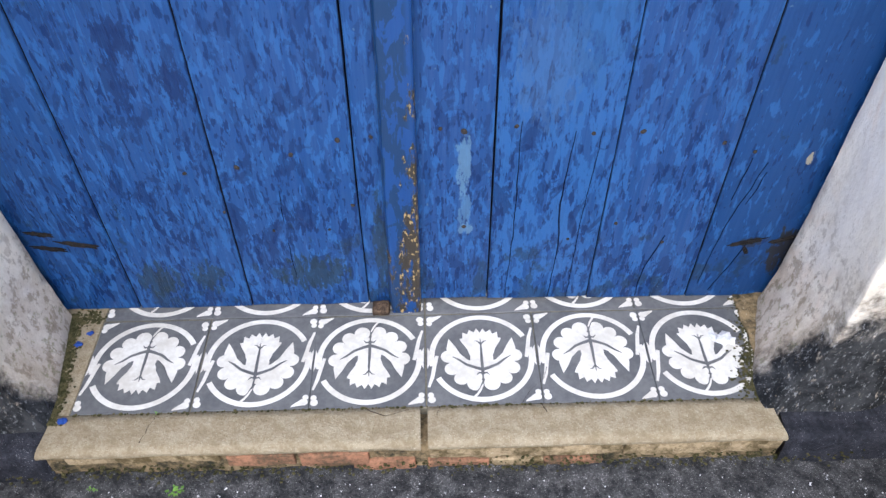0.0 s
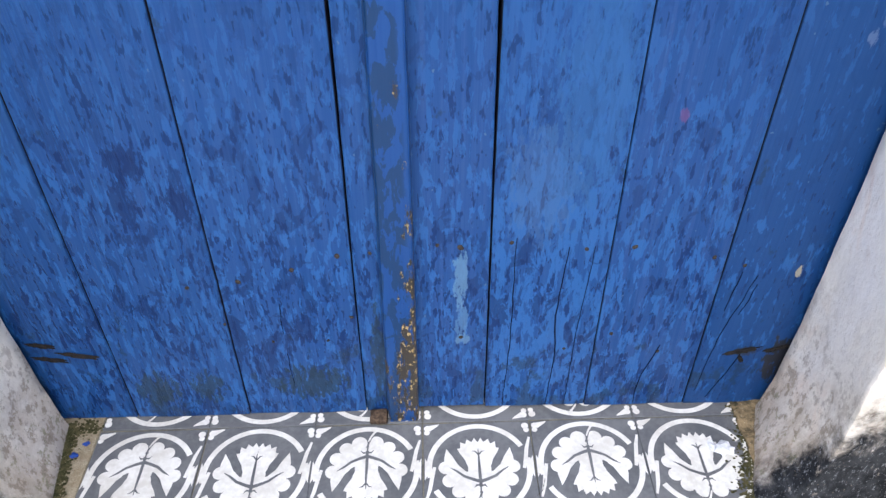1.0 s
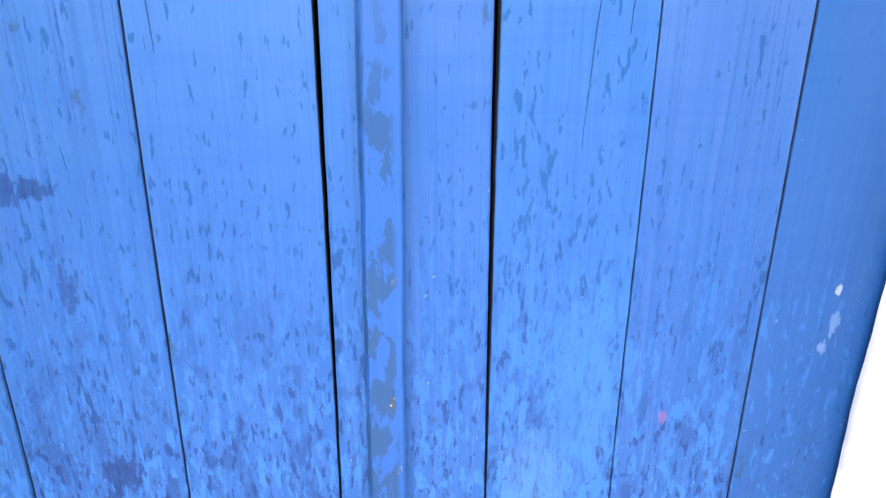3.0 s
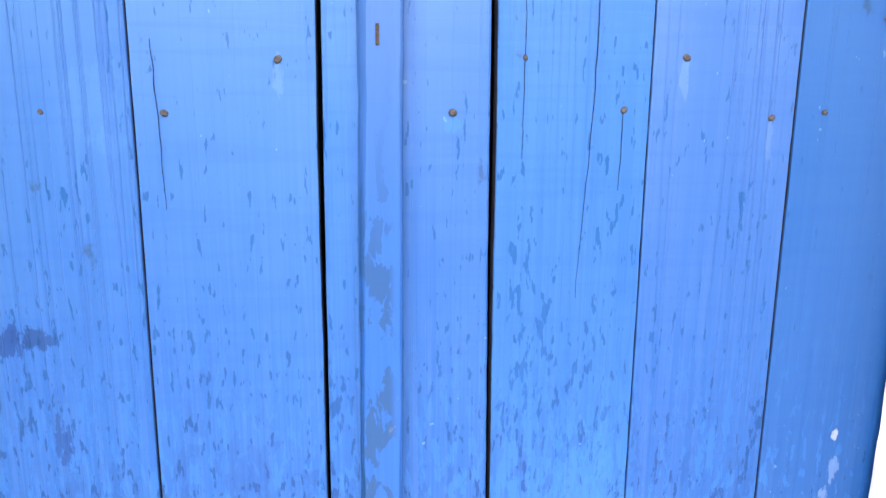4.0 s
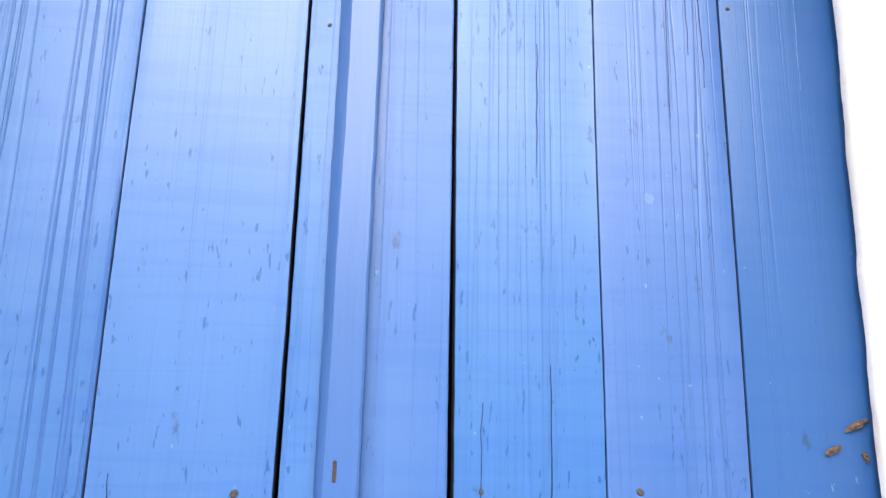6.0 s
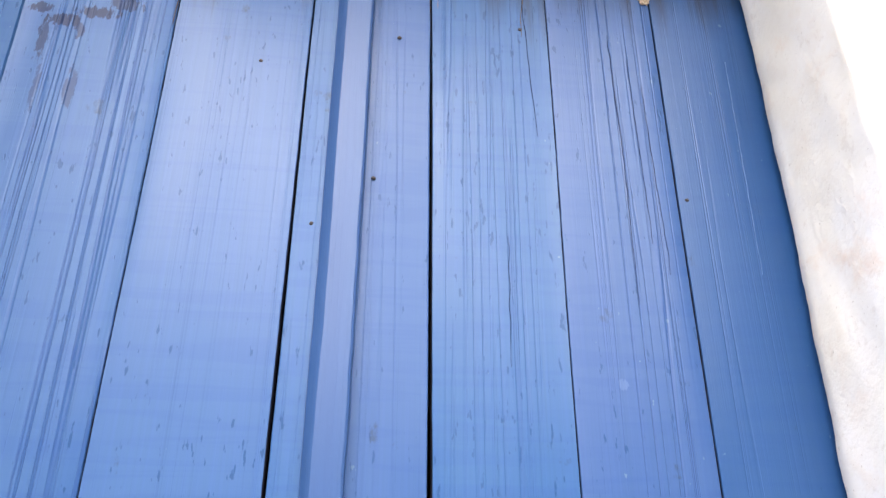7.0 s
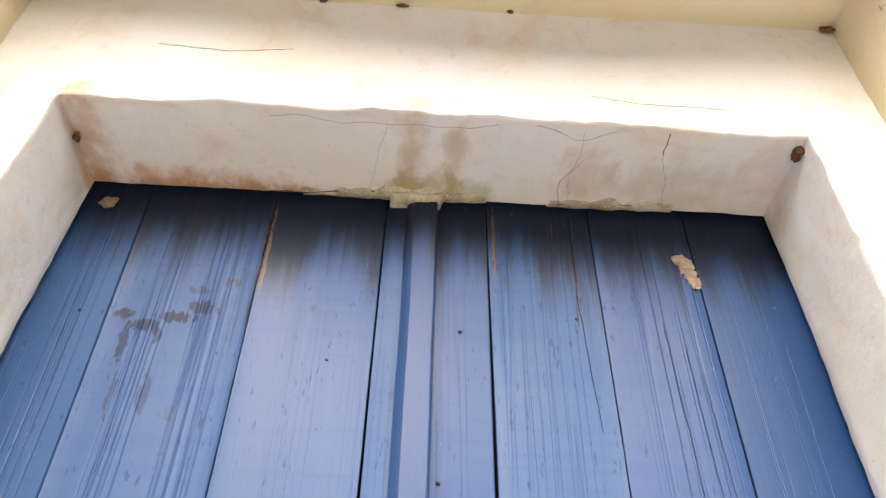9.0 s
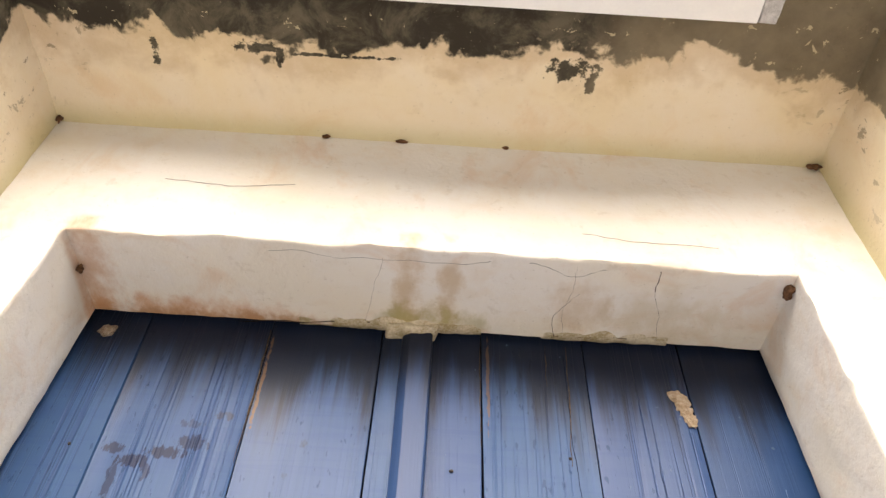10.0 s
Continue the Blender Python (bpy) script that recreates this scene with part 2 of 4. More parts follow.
def strip_material():
    m, nt, b, p = start("worn_strip_paint", 0.40, 0.30)
    x, y, z = axes(nt, p)
    grain = nz(nt, mul(nt, p, (150, 30, 3)), 1, 4, 0.6, 0.5)
    patch = nz(nt, mul(nt, p, (48, 10, 17)), 1, 4, 0.6, 0.4)
    chip = nz(nt, mul(nt, p, (55, 20, 17)), 1, 5, 0.7)
    low = mix(nt, grain, (0.009, 0.042, 0.165), (0.018, 0.062, 0.200))
    high = mix(nt, grain, (0.021, 0.052, 0.148), (0.030, 0.068, 0.178))
    col = mix(nt, rng(nt, z, 0.9, 1.5), low, high)
    lowm = rng(nt, z, 1.40, 1.0)
    worn = rng(nt, mth(nt, "ADD", patch, mth(nt, "MULTIPLY", lowm, 0.08)), 0.565, 0.60)
    worn = mth(nt, "MULTIPLY", worn, rng(nt, x, -0.008, -0.022))
    col = mix(nt, mth(nt, "MULTIPLY", worn, mth(nt, "MULTIPLY", lowm, 0.85)), col, (0.010, 0.032, 0.085))
    edge = rng(nt, x, -0.040, -0.004, 0.0, 0.16)
    lows = mth(nt, "MULTIPLY", rng(nt, z, 0.45, 0.08), 0.16)
    bare = mth(nt, "MULTIPLY", rng(nt, mth(nt, "ADD", chip, mth(nt, "ADD", edge, lows)), 0.69, 0.73), rng(nt, z, 0.95, 0.55))
    col = mix(nt, bare, col, mix(nt, grain, (0.055, 0.046, 0.036), (0.022, 0.020, 0.018)))
    gold = rng(nt, nz(nt, mul(nt, p, (210, 60, 120)), 1, 2, 0.5), 0.57, 0.62)
    col = mix(nt, mth(nt, "MULTIPLY", bare, gold), col, (0.34, 0.25, 0.11))
    # the strip's top gets the same painted lintel shade and grime
    col = lintel_shade_grime(nt, p, z, col)
    nt.links.new(col, b.inputs["Base Color"])
    bump(nt, b, mth(nt, "SUBTRACT", grain, bare), 0.5, 0.002)
    return m


def plaster_material(name, mould_low, mould_high, warm):
    """Old lime plaster: cream and white washes, stains, black mould with a ragged edge where it has grown."""
    m, nt, b, p = start(name, 0.88, 0.15)
    x, y, z = axes(nt, p)
    a = nz(nt, p, 3.0, 6, 0.6, 0.3)
    c = nz(nt, p, 14.0, 5, 0.65)
    f = nz(nt, p, 120.0, 4, 0.6)
    rag = nz(nt, p, 22.0, 6, 0.72, 0.5)
    col = mix(nt, rng(nt, a, 0.35, 0.65), (0.80, 0.775, 0.75), (0.79 - warm * 0.03, 0.755 - warm * 0.10, 0.70 - warm * 0.26))
    col = mix(nt, mth(nt, "MULTIPLY", rng(nt, c, 0.5, 0.75), 0.32), col, (0.70, 0.58, 0.45))
    wash = rng(nt, nz(nt, mul(nt, p, (5.5, 5.5, 4.0)), 1, 6, 0.66, 0.8), 0.52, 0.72)
    col = mix(nt, mth(nt, "MULTIPLY", wash, 0.38), col, (0.66, 0.43, 0.27))
    scuff = rng(nt, nz(nt, p, 30.0, 6, 0.75, 0.3), 0.57, 0.66)
    col = mix(nt, mth(nt, "MULTIPLY", scuff, 0.22), col, (0.50, 0.42, 0.33))
    if mould_low:
        # weathered, brown and green and then black towards a ragged tide line
        t = mth(nt, "ADD", z, mth(nt, "ADD", mth(nt, "MULTIPLY", mth(nt, "SUBTRACT", rag, 0.5), 0.22), mth(nt, "MULTIPLY", mth(nt, "SUBTRACT", c, 0.5), 0.16)))
        ax = mth(nt, "ABSOLUTE", x)
        rise = mth(nt, "MULTIPLY", mth(nt, "SUBTRACT", mth(nt, "ABSOLUTE", y), 0.150), 2.1)
        rise = mth(nt, "ADD", rise, mth(nt, "MULTIPLY", mth(nt, "SUBTRACT", ax, 0.62), 0.8))
        rise = mth(nt, "SUBTRACT", rise, mth(nt, "MULTIPLY", mth(nt, "LESS_THAN", x, 0.0), 0.10))
        t2 = mth(nt, "SUBTRACT", t, rise)
        col = mix(nt, mth(nt, "MULTIPLY", rng(nt, t, 0.52, 0.12), 0.2), col, (0.56, 0.50, 0.42))
        col = mix(nt, mth(nt, "MULTIPLY", rng(nt, mth(nt, "ADD", t, mth(nt, "MULTIPLY", c, 0.5)), 0.50, 0.26), 0.45), col, (0.34, 0.25, 0.165))
        tide = mth(nt, "MULTIPLY", rng(nt, t2, 0.20, 0.0), rng(nt, nz(nt, mul(nt, p, (34, 34, 20)), 1, 5, 0.7, 0.4), 0.34, 0.58))
        col = mix(nt, mth(nt, "MULTIPLY", tide, 0.36), col, mix(nt, c, (0.12, 0.10, 0.045), (0.34, 0.23, 0.13)))
        moss = rng(nt, mth(nt, "ADD", nz(nt, p, 45, 4, 0.7), mth(nt, "MULTIPLY", t, -0.6)), 0.50, 0.62)
        col = mix(nt, mth(nt, "MULTIPLY", moss, 0.6), col, (0.17, 0.17, 0.07))
        crumb = mth(nt, "MULTIPLY", rng(nt, nz(nt, mul(nt, p, (55, 55, 38)), 1, 5, 0.72), 0.50, 0.60), rng(nt, t, 0.42, 0.10))
        col = mix(nt, mth(nt, "MULTIPLY", crumb, 0.6), col, (0.20, 0.15, 0.10))
        black = mth(nt, "MULTIPLY", rng(nt, t2, 0.06, -0.05), rng(nt, nz(nt, mul(nt, p, (60, 60, 28)), 1, 5, 0.7), 0.25, 0.42))
        lichen = rng(nt, nz(nt, mul(nt, p, (150, 150, 75)), 1, 4, 0.75), 0.55, 0.66)
        col = mix(nt, black, col, mix(nt, lichen, mix(nt, rng(nt, rag, 0.35, 0.65), (0.009, 0.010, 0.012), (0.046, 0.048, 0.052)), (0.19, 0.195, 0.205)))
    if mould_high:
        edge = mth(nt, "ADD", mth(nt, "MULTIPLY", mth(nt, "SUBTRACT", nz(nt, p, 5.0, 4, 0.6, 0.6), 0.5), 0.30), mth(nt, "MULTIPLY", mth(nt, "SUBTRACT", nz(nt, p, 26.0, 5, 0.65, 0.3), 0.5), 0.07))
        t = mth(nt, "ADD", y, edge)
        black = rng(nt, t, -0.445, -0.462)
        green = rng(nt, y, -0.30, -0.235)
        col = mix(nt, 0.5, col, (0.70, 0.57, 0.36))
        col = mix(nt, mth(nt, "MULTIPLY", green, 0.4), col, (0.45, 0.43, 0.16))
        brown = rng(nt, mth(nt, "ADD", t, mth(nt, "MULTIPLY", mth(nt, "SUBTRACT", c, 0.5), 0.10)), -0.37, -0.45)
        col = mix(nt, mth(nt, "MULTIPLY", brown, 0.45), col, (0.44, 0.30, 0.15))
        flake = mth(nt, "MULTIPLY", rng(nt, nz(nt, mul(nt, p, (30, 30, 22)), 1, 5, 0.7, 0.6), 0.60, 0.64), rng(nt, mth(nt, "ADD", mth(nt, "ABSOLUTE", x), mth(nt, "MULTIPLY", y, -1.0)), 1.00, 1.25))
        col = mix(nt, mth(nt, "MULTIPLY", flake, 0.7), col, (0.13, 0.10, 0.06))
        grey = rng(nt, mth(nt, "ADD", x, mth(nt, "MULTIPLY", a, 0.3)), 0.36, 0.52)
        soot = mix(nt, rng(nt, nz(nt, p, 11, 6, 0.68, 0.5), 0.40, 0.66), (0.008, 0.008, 0.008), (0.10, 0.09, 0.065))
        soot = mix(nt, grey, soot, mix(nt, c, (0.075, 0.062, 0.040), (0.24, 0.20, 0.14)))
        pale = rng(nt, nz(nt, p, 38, 4, 0.65, 0.5), 0.645, 0.67)
        for cu, cw, ru, rw in ((-0.365, -0.437, 0.040, 0.012), (-0.325, -0.420, 0.008, 0.022), (0.245, -0.425, 0.045, 0.022), (0.285, -0.402, 0.010, 0.022), (-0.57, -0.415, 0.008, 0.035), (-0.20, -0.425, 0.09, 0.004)):
            black = mth(nt, "MAXIMUM", black, spot(nt, x, y, cu, cw, ru, rw, nz(nt, p, 48, 4, 0.65), 0.4))
        col = mix(nt, mth(nt, "MULTIPLY", black, 0.95), col, mix(nt, pale, soot, (0.42, 0.36, 0.24)))
    else:
        soft_rag = nz(nt, mul(nt, p, (22, 15, 15)), 1, 6, 0.6)
        # water stain in the middle under the lintel, rust wash at its ends
        for cu, cw, ru, rw, colour, amount in ((-0.045, -0.10, 0.022, 0.14, (0.50, 0.34, 0.17), 0.6), (0.03, -0.09, 0.018, 0.12, (0.50, 0.34, 0.17), 0.55), (-0.01, -0.05, 0.05, 0.04, (0.46, 0.33, 0.17), 0.5), (0.0, -0.03, 0.09, 0.05, (0.36, 0.33, 0.12), 0.6), (-0.5, -0.02, 0.24, 0.035, (0.56, 0.28, 0.13), 0.75), (-0.30, -0.01, 0.30, 0.022, (0.40, 0.22, 0.11), 0.7), (-0.64, -0.10, 0.035, 0.16, (0.52, 0.28, 0.14), 0.65), (0.28, -0.10, 0.05, 0.06, (0.55, 0.42, 0.28), 0.5), (0.45, -0.08, 0.09, 0.07, (0.60, 0.52, 0.38), 0.5)):
            s = mth(nt, "MULTIPLY", spot(nt, x, y, cu, cw, ru, rw, soft_rag, 1.5), mth(nt, "MULTIPLY", rng(nt, z, 2.58, 2.60), rng(nt, z, 2.655, 2.64)))
            col = mix(nt, mth(nt, "MULTIPLY", s, amount), col, colour)
    pit = rng(nt, nz(nt, p, 170, 2, 0.5), 0.70, 0.76)
    col = mix(nt, mth(nt, "MULTIPLY", pit, 0.35), col, (0.30, 0.24, 0.17))
    nt.links.new(col, b.inputs["Base Color"])
    n1 = bump(nt, b, c, 0.5, 0.009)
    bump(nt, b, mth(nt, "ADD", f, rag), 0.35, 0.002, n1)
    return m


PLASTER = plaster_material("lime_plaster", True, False, 0.2)
PLASTER_HIGH = plaster_material("lime_plaster_soffit", False, True, 0.6)
STRIP = strip_material()
TILE_DARK = plain("grey_cement_tile", (0.085, 0.088, 0.095), (0.14, 0.14, 0.145), 9, 0.6, 0.3, fine=0.2, depth=0.0005)
TILE_WHITE = plain("white_cement_inlay", (0.50, 0.475, 0.43), (0.66, 0.645, 0.61), 11, 0.6, 0.3, fine=0.2, depth=0.0005)
TILE_GROUT = plain("dirty_grout", (0.10, 0.095, 0.08), (0.20, 0.18, 0.13), 60)
CONCRETE = gritty("worn_concrete", (0.225, 0.180, 0.112), (0.325, 0.275, 0.190), (0.42, 0.38, 0.29), 190, 0.08, depth=0.003)
MORTAR = gritty("mossy_mortar", (0.030, 0.030, 0.020), (0.27, 0.20, 0.11), (0.36, 0.31, 0.22), 80, 0.06, 0.9, 0.12, 0.004)
BRICK = plain("orange_brick", (0.09, 0.065, 0.04), (0.34, 0.17, 0.10), 18, 0.9, 0.15, fine=0.8, depth=0.002)
PLINTH = gritty("black_plinth_paint", (0.010, 0.011, 0.016), (0.034, 0.035, 0.046), (0.22, 0.23, 0.25), 150, 0.05, 0.8, 0.2, 0.003)
ASPHALT = gritty("dark_asphalt", (0.013, 0.014, 0.017), (0.080, 0.079, 0.082), (0.30, 0.30, 0.30), 190, 0.085, 0.75, 0.25, 0.005)
# unseen ground past the asphalt, paled to bounce light up to the lintel
BOUNCE = plain("pale_bounce_ground", (0.53, 0.51, 0.47), (0.63, 0.605, 0.56), 3, 0.9, 0.2)
IRON = plain("rusty_iron", (0.008, 0.008, 0.009), (0.022, 0.018, 0.016), 120, 0.85, 0.2, 0.0)
NAILHEAD = plain("rusty_nail", (0.024, 0.021, 0.021), (0.048, 0.040, 0.038), 260, 0.85, 0.2, 0.0)
SCAR = plain("bare_wood_scar", (0.030, 0.022, 0.018), (0.13, 0.09, 0.06), 130, 0.9, 0.1, fine=0.8, depth=0.002)
CREAM = gritty("stained_cream_mortar", (0.10, 0.075, 0.035), (0.40, 0.31, 0.19), (0.50, 0.43, 0.32), 90, 0.04, 0.9, 0.12, 0.003)
HOLE = plain("bare_hole", (0.015, 0.012, 0.012), (0.05, 0.035, 0.025), 200, 0.9, 0.1)
CRACK = plain("dark_crack", (0.006, 0.008, 0.02), (0.015, 0.02, 0.05), 200, 0.95, 0.0)
MUD = plain("dried_mud", (0.32, 0.23, 0.15), (0.52, 0.43, 0.34), 120, 0.95, 0.1, fine=1.0, depth=0.003)
BROWN = plain("brown_cocoon", (0.06, 0.03, 0.015), (0.20, 0.10, 0.05), 150, 0.8, 0.2)
CHALK = plain("white_chips", (0.45, 0.46, 0.49), (0.75, 0.75, 0.77), 80, 0.8, 0.2)
BLUECHIP = plain("blue_paint_chip", (0.012, 0.035, 0.20), (0.025, 0.07, 0.30), 80, 0.5, 0.3)
MOSS = plain("moss", (0.028, 0.032, 0.012), (0.12, 0.105, 0.05), 90, 0.95, 0.1, fine=1.0, depth=0.003)
WEED = plain("weed_leaf", (0.07, 0.16, 0.02), (0.16, 0.30, 0.05), 60, 0.6, 0.3)
SCRATCH = plain("pale_scratch", (0.10, 0.16, 0.30), (0.16, 0.22, 0.36), 90, 0.6, 0.2)
WHITE = plain("white_enamel", (0.80, 0.80, 0.82), (0.84, 0.84, 0.85), 20, 0.4, 0.4)
FOIL = plain("dull_aluminium", (0.5, 0.5, 0.52), (0.75, 0.75, 0.77), 60, 0.35, 0.5, 0.8, fine=1.0, depth=0.003)
STAINED = plain("stained_plaster", (0.36, 0.29, 0.16), (0.70, 0.64, 0.52), 24, 0.9, 0.1, fine=0.8, depth=0.004)
# near-black board sides: the shade in the joints put into the colour
EDGE_SHADE = plain("shaded_board_edge", (0.012, 0.012, 0.02), (0.03, 0.026, 0.03), 60, 0.9, 0.1)
SKY_BLOCK = plain("unseen_wall_grey", (0.30, 0.28, 0.25), (0.38, 0.36, 0.32), 2, 0.9, 0.1)
# darkness behind the closed door, put into a near-black colour
DIM = plain("shade_black_interior", (0.02, 0.018, 0.016), (0.035, 0.03, 0.028), 4, 0.95, 0.05)


# ---- mesh helpers ----
def link_mesh(name, verts, faces, mats, parent=None, label="", smooth=False, index=None):
    me = bpy.data.meshes.new(name)
    me.from_pydata(verts, [], faces)
    for mt in mats if isinstance(mats, (list, tuple)) else [mats]:
        me.materials.append(mt)
    if index is not None:
        me.polygons.foreach_set("material_index", index)
    if smooth:
        me.polygons.foreach_set("use_smooth", [True] * len(me.polygons))
    me.update()
    ob = new(name, me)
    ob.parent = parent
    return tagged(ob, label) if label else ob


def part(name, bm, material, parent, label="", smooth=False):
    me = bpy.data.meshes.new(name)
    bm.to_mesh(me)
    bm.free()
    me.materials.append(material)
    if smooth:
        me.polygons.foreach_set("use_smooth", [True] * len(me.polygons))
    ob = new(name, me)
    ob.parent = parent
    return tagged(ob, label) if label else ob


def thing(name, label, category="", group="", kind="", at=(0, 0, 0)):
    ob = new(name)
    ob.location = at
    ob.empty_display_size = 0.05
    return tagged(ob, label, category, group, kind)


def box(x0, x1, y0, y1, z0, z1, bevel=0.0, seg=2):
    bm = bmesh.new()
    bmesh.ops.create_cube(bm, size=1)
    bmesh.ops.scale(bm, vec=(x1 - x0, y1 - y0, z1 - z0), verts=bm.verts)
    bmesh.ops.translate(bm, vec=((x0 + x1) / 2, (y0 + y1) / 2, (z0 + z1) / 2), verts=bm.verts)
    if bevel:
        bmesh.ops.bevel(bm, geom=bm.edges[:], offset=bevel, segments=seg, affect="EDGES", profile=0.6)
    return bm


def rough_box(x0, x1, y0, y1, z0, z1, bevel, cuts, amp, freq, seed=0.0):
    """A bevelled box with a lumpy surface."""
    bm = box(x0, x1, y0, y1, z0, z1, bevel, 2)
    step = max(x1 - x0, y1 - y0, z1 - z0) / cuts
    for _ in range(3):
        long = [e for e in bm.edges if e.calc_length() > step * 1.5]
        if not long:
            break
        bmesh.ops.subdivide_edges(bm, edges=long, cuts=3, use_grid_fill=True)
    for v in bm.verts:
        d = noise.noise_vector(v.co * freq + Vector((seed, seed, seed)))
        v.co += d * amp
    return bm


def blob(c, r, amp=0.35, freq=1.3, sub=2, seed=0.0):
    bm = bmesh.new()
    bmesh.ops.create_icosphere(bm, subdivisions=sub, radius=1)
    for v in bm.verts:
        k = 1 + amp * noise.noise(v.co * freq + Vector((seed, 1.7 * seed, 0.3)))
        v.co = Vector((v.co.x * r[0] * k + c[0], v.co.y * r[1] * k + c[1], v.co.z * r[2] * k + c[2]))
    return bm


def sheet(rows):
    """Faces of a grid whose vertices are given row by row."""
    n = len(rows[0])
    verts = [p for row in rows for p in row]
    faces = [(i * n + j, i * n + j + 1, (i + 1) * n + j + 1, (i + 1) * n + j) for i in range(len(rows) - 1) for j in range(n - 1)]
    return verts, faces


# ---- the wall round the door ----
TOP = 2.614
OUT_L, OUT_R, SOFFIT, FRONT = -0.812, 0.805, 2.945, -0.235


def jamb(side, z):
    """Where the inner edge of a jamb stands; both bow out a little at half height."""
    if side < 0:
        return float(np.interp(z, (0, 0.27, 2.25, 2.5, TOP), (-0.670, -0.684, -0.684, -0.671, -0.664)))
    return float(np.interp(z, (0, 0.3, 0.8, 1.4, 2.05, 2.3, TOP), (0.655, 0.656, 0.659, 0.664, 0.670, 0.666, 0.658)))


HALF_L, HALF_R = jamb(-1, TOP), jamb(1, TOP)


def head(x, y):
    """The underside of the lintel, which sinks towards the street and to the east."""
    return TOP + (0.005 + 0.016 * min(1.0, max(0.0, (x - HALF_L) / (HALF_R - HALF_L)))) * max(y, FRONT) / 0.235


def lump(x, y, z):
    """How far the plaster stands out of true, in metres."""
    return 0.005 * noise.noise(Vector((x * 4, y * 4, z * 4))) + 0.0022 * noise.noise(Vector((x * 19, y * 19, z * 19 + 5))) + 0.001 * noise.noise(Vector((x * 55, y * 55, z * 55)))


def bulge(side, y, z):
    """The jambs spread into the opening at their foot."""
    k = max(0.0, 1 - max(z, 0) / (0.20 if side > 0 else 0.16)) ** 2
    f = min(1.0, max(0.0, -y / 0.2))
    return k * (0.015 + 0.060 * f if side > 0 else 0.005 + 0.034 * f)


def surround():
    """Reveals and front face as one sweep round the opening: left jamb, lintel, right jamb."""
    path = []
    zs = np.linspace(-0.11, TOP, 190)
    xs = np.linspace(HALF_L, HALF_R, 100)
    path += [(jamb(-1, z), z, -1, 0) for z in zs[:-1]] + [(HALF_L, TOP, -1, 1)]
    path += [(x, TOP, 0, 1) for x in xs[1:-1]] + [(HALF_R, TOP, 1, 1)]
    path += [(jamb(1, z), z, 1, 0) for z in zs[::-1][1:]]
    prof = [(0.032, 0.034), (0.032, -0.011), (0.003, -0.011), (0.0, -0.015)] + [(0.0, -0.018 * i) for i in range(2, 12)] + [(0.0, -0.211), (0.0, -0.224), (0.0, -0.231)]
    prof += [(0.0006, -0.2336), (0.0020, FRONT), (0.006, FRONT), (0.012, FRONT)]
    prof += [(0.017 + 0.0125 * i, FRONT) for i in range(0, 11)] + [(0.150, FRONT)]
    rows = []
    for x, z, nx, nz_ in path:
        row = []
        for d, y in prof:
            dx = (OUT_R - x) / 0.142 if nx > 0 else (x - OUT_L) / 0.142
            dz = (SOFFIT - TOP) / 0.142
            px, pz = x + nx * d * dx, z + nz_ * d * dz
            k = lump(px, y, pz)
            near = max(0.0, 1 - max(d, 0.0) / 0.10) * min(1.0, max(0.0, -y / 0.235))
            pz += nz_ * (head(x, -0.235) - TOP) * near
            px -= near * (0.013 if nx > 0 else -0.003 * abs(nx))
            if 0 <= d < 0.01 and y < -0.2:
                k -= 0.0045 * max(0.0, noise.noise(Vector((px * 38, 3, pz * 38))) - 0.05) + 0.002 * noise.noise(Vector((px * 9, 8, pz * 9)))
            fr = min(1.0, d / 0.002)
            side = -1 if x < 0 else 1
            inward = k * (1 - fr)
            if nz_ == 0:
                inward += bulge(side, y, pz) * max(0.0, 1 - d / 0.10)
            fade = 1.0 - 0.8 * max(0.0, (d - 0.09) / 0.05)
            row.append((px - nx * inward, y + (k * fr + (-0.02 * max(0.0, 1 - max(pz, 0) / 0.15) ** 2 if nz_ == 0 else 0) * fr) * fade, pz - nz_ * inward))
        rows.append(row)
    verts, faces = sheet(rows)
    ob = link_mesh("wall_surround", verts, faces, PLASTER, smooth=True)
    ob.data.set_sharp_from_angle(angle=radians(50))
    return ob


wall = tagged(surround(), "cream lime-plastered door surround with mould-blackened foot", "wall", kind="structure")


def cheek(name, x, sgn):
    ys, zs = np.linspace(FRONT + 0.02, -0.62, 34), np.linspace(-0.11, SOFFIT + 0.004, 150)
    rows = [[(x + sgn * (-0.8 * lump(y * 2, x, z) - 0.002), y, z) for y in ys] for z in zs]
    # then the house front beyond it, seen by no one but casting its light back
    for r, z in zip(rows, zs):
        r += [(x + sgn * 0.02, -0.632, z), (x + sgn * 3.5, -0.632, z)]
    verts, faces = sheet(rows)
    return tagged(link_mesh(name, verts, faces, PLASTER_HIGH, smooth=True), "weathered cream plaster cheek wall beside the door niche", "wall", kind="structure")


cheek("wall_west", OUT_L, -1)
cheek("wall_east", OUT_R, 1)


def niche_ceiling():
    xs, ys = np.linspace(OUT_L - 0.01, OUT_R + 0.01, 120), np.linspace(FRONT + 0.02, -0.62, 40)
    rows = [[(x, y, SOFFIT + lump(x, y, 3) - 0.003) for x in xs] for y in ys]
    rows.append([(x, -0.632, SOFFIT + 0.01) for x in xs])
    rows.append([(x, -0.634, SOFFIT + 0.25) for x in xs])
    rows.append([(x, 0.2, SOFFIT + 0.25) for x in xs])
    verts, faces = sheet(rows)
    return tagged(link_mesh("ceiling", verts, faces, PLASTER_HIGH, smooth=True), "yellowed plaster soffit with ragged black mould", "ceiling", kind="structure")


niche_ceiling()
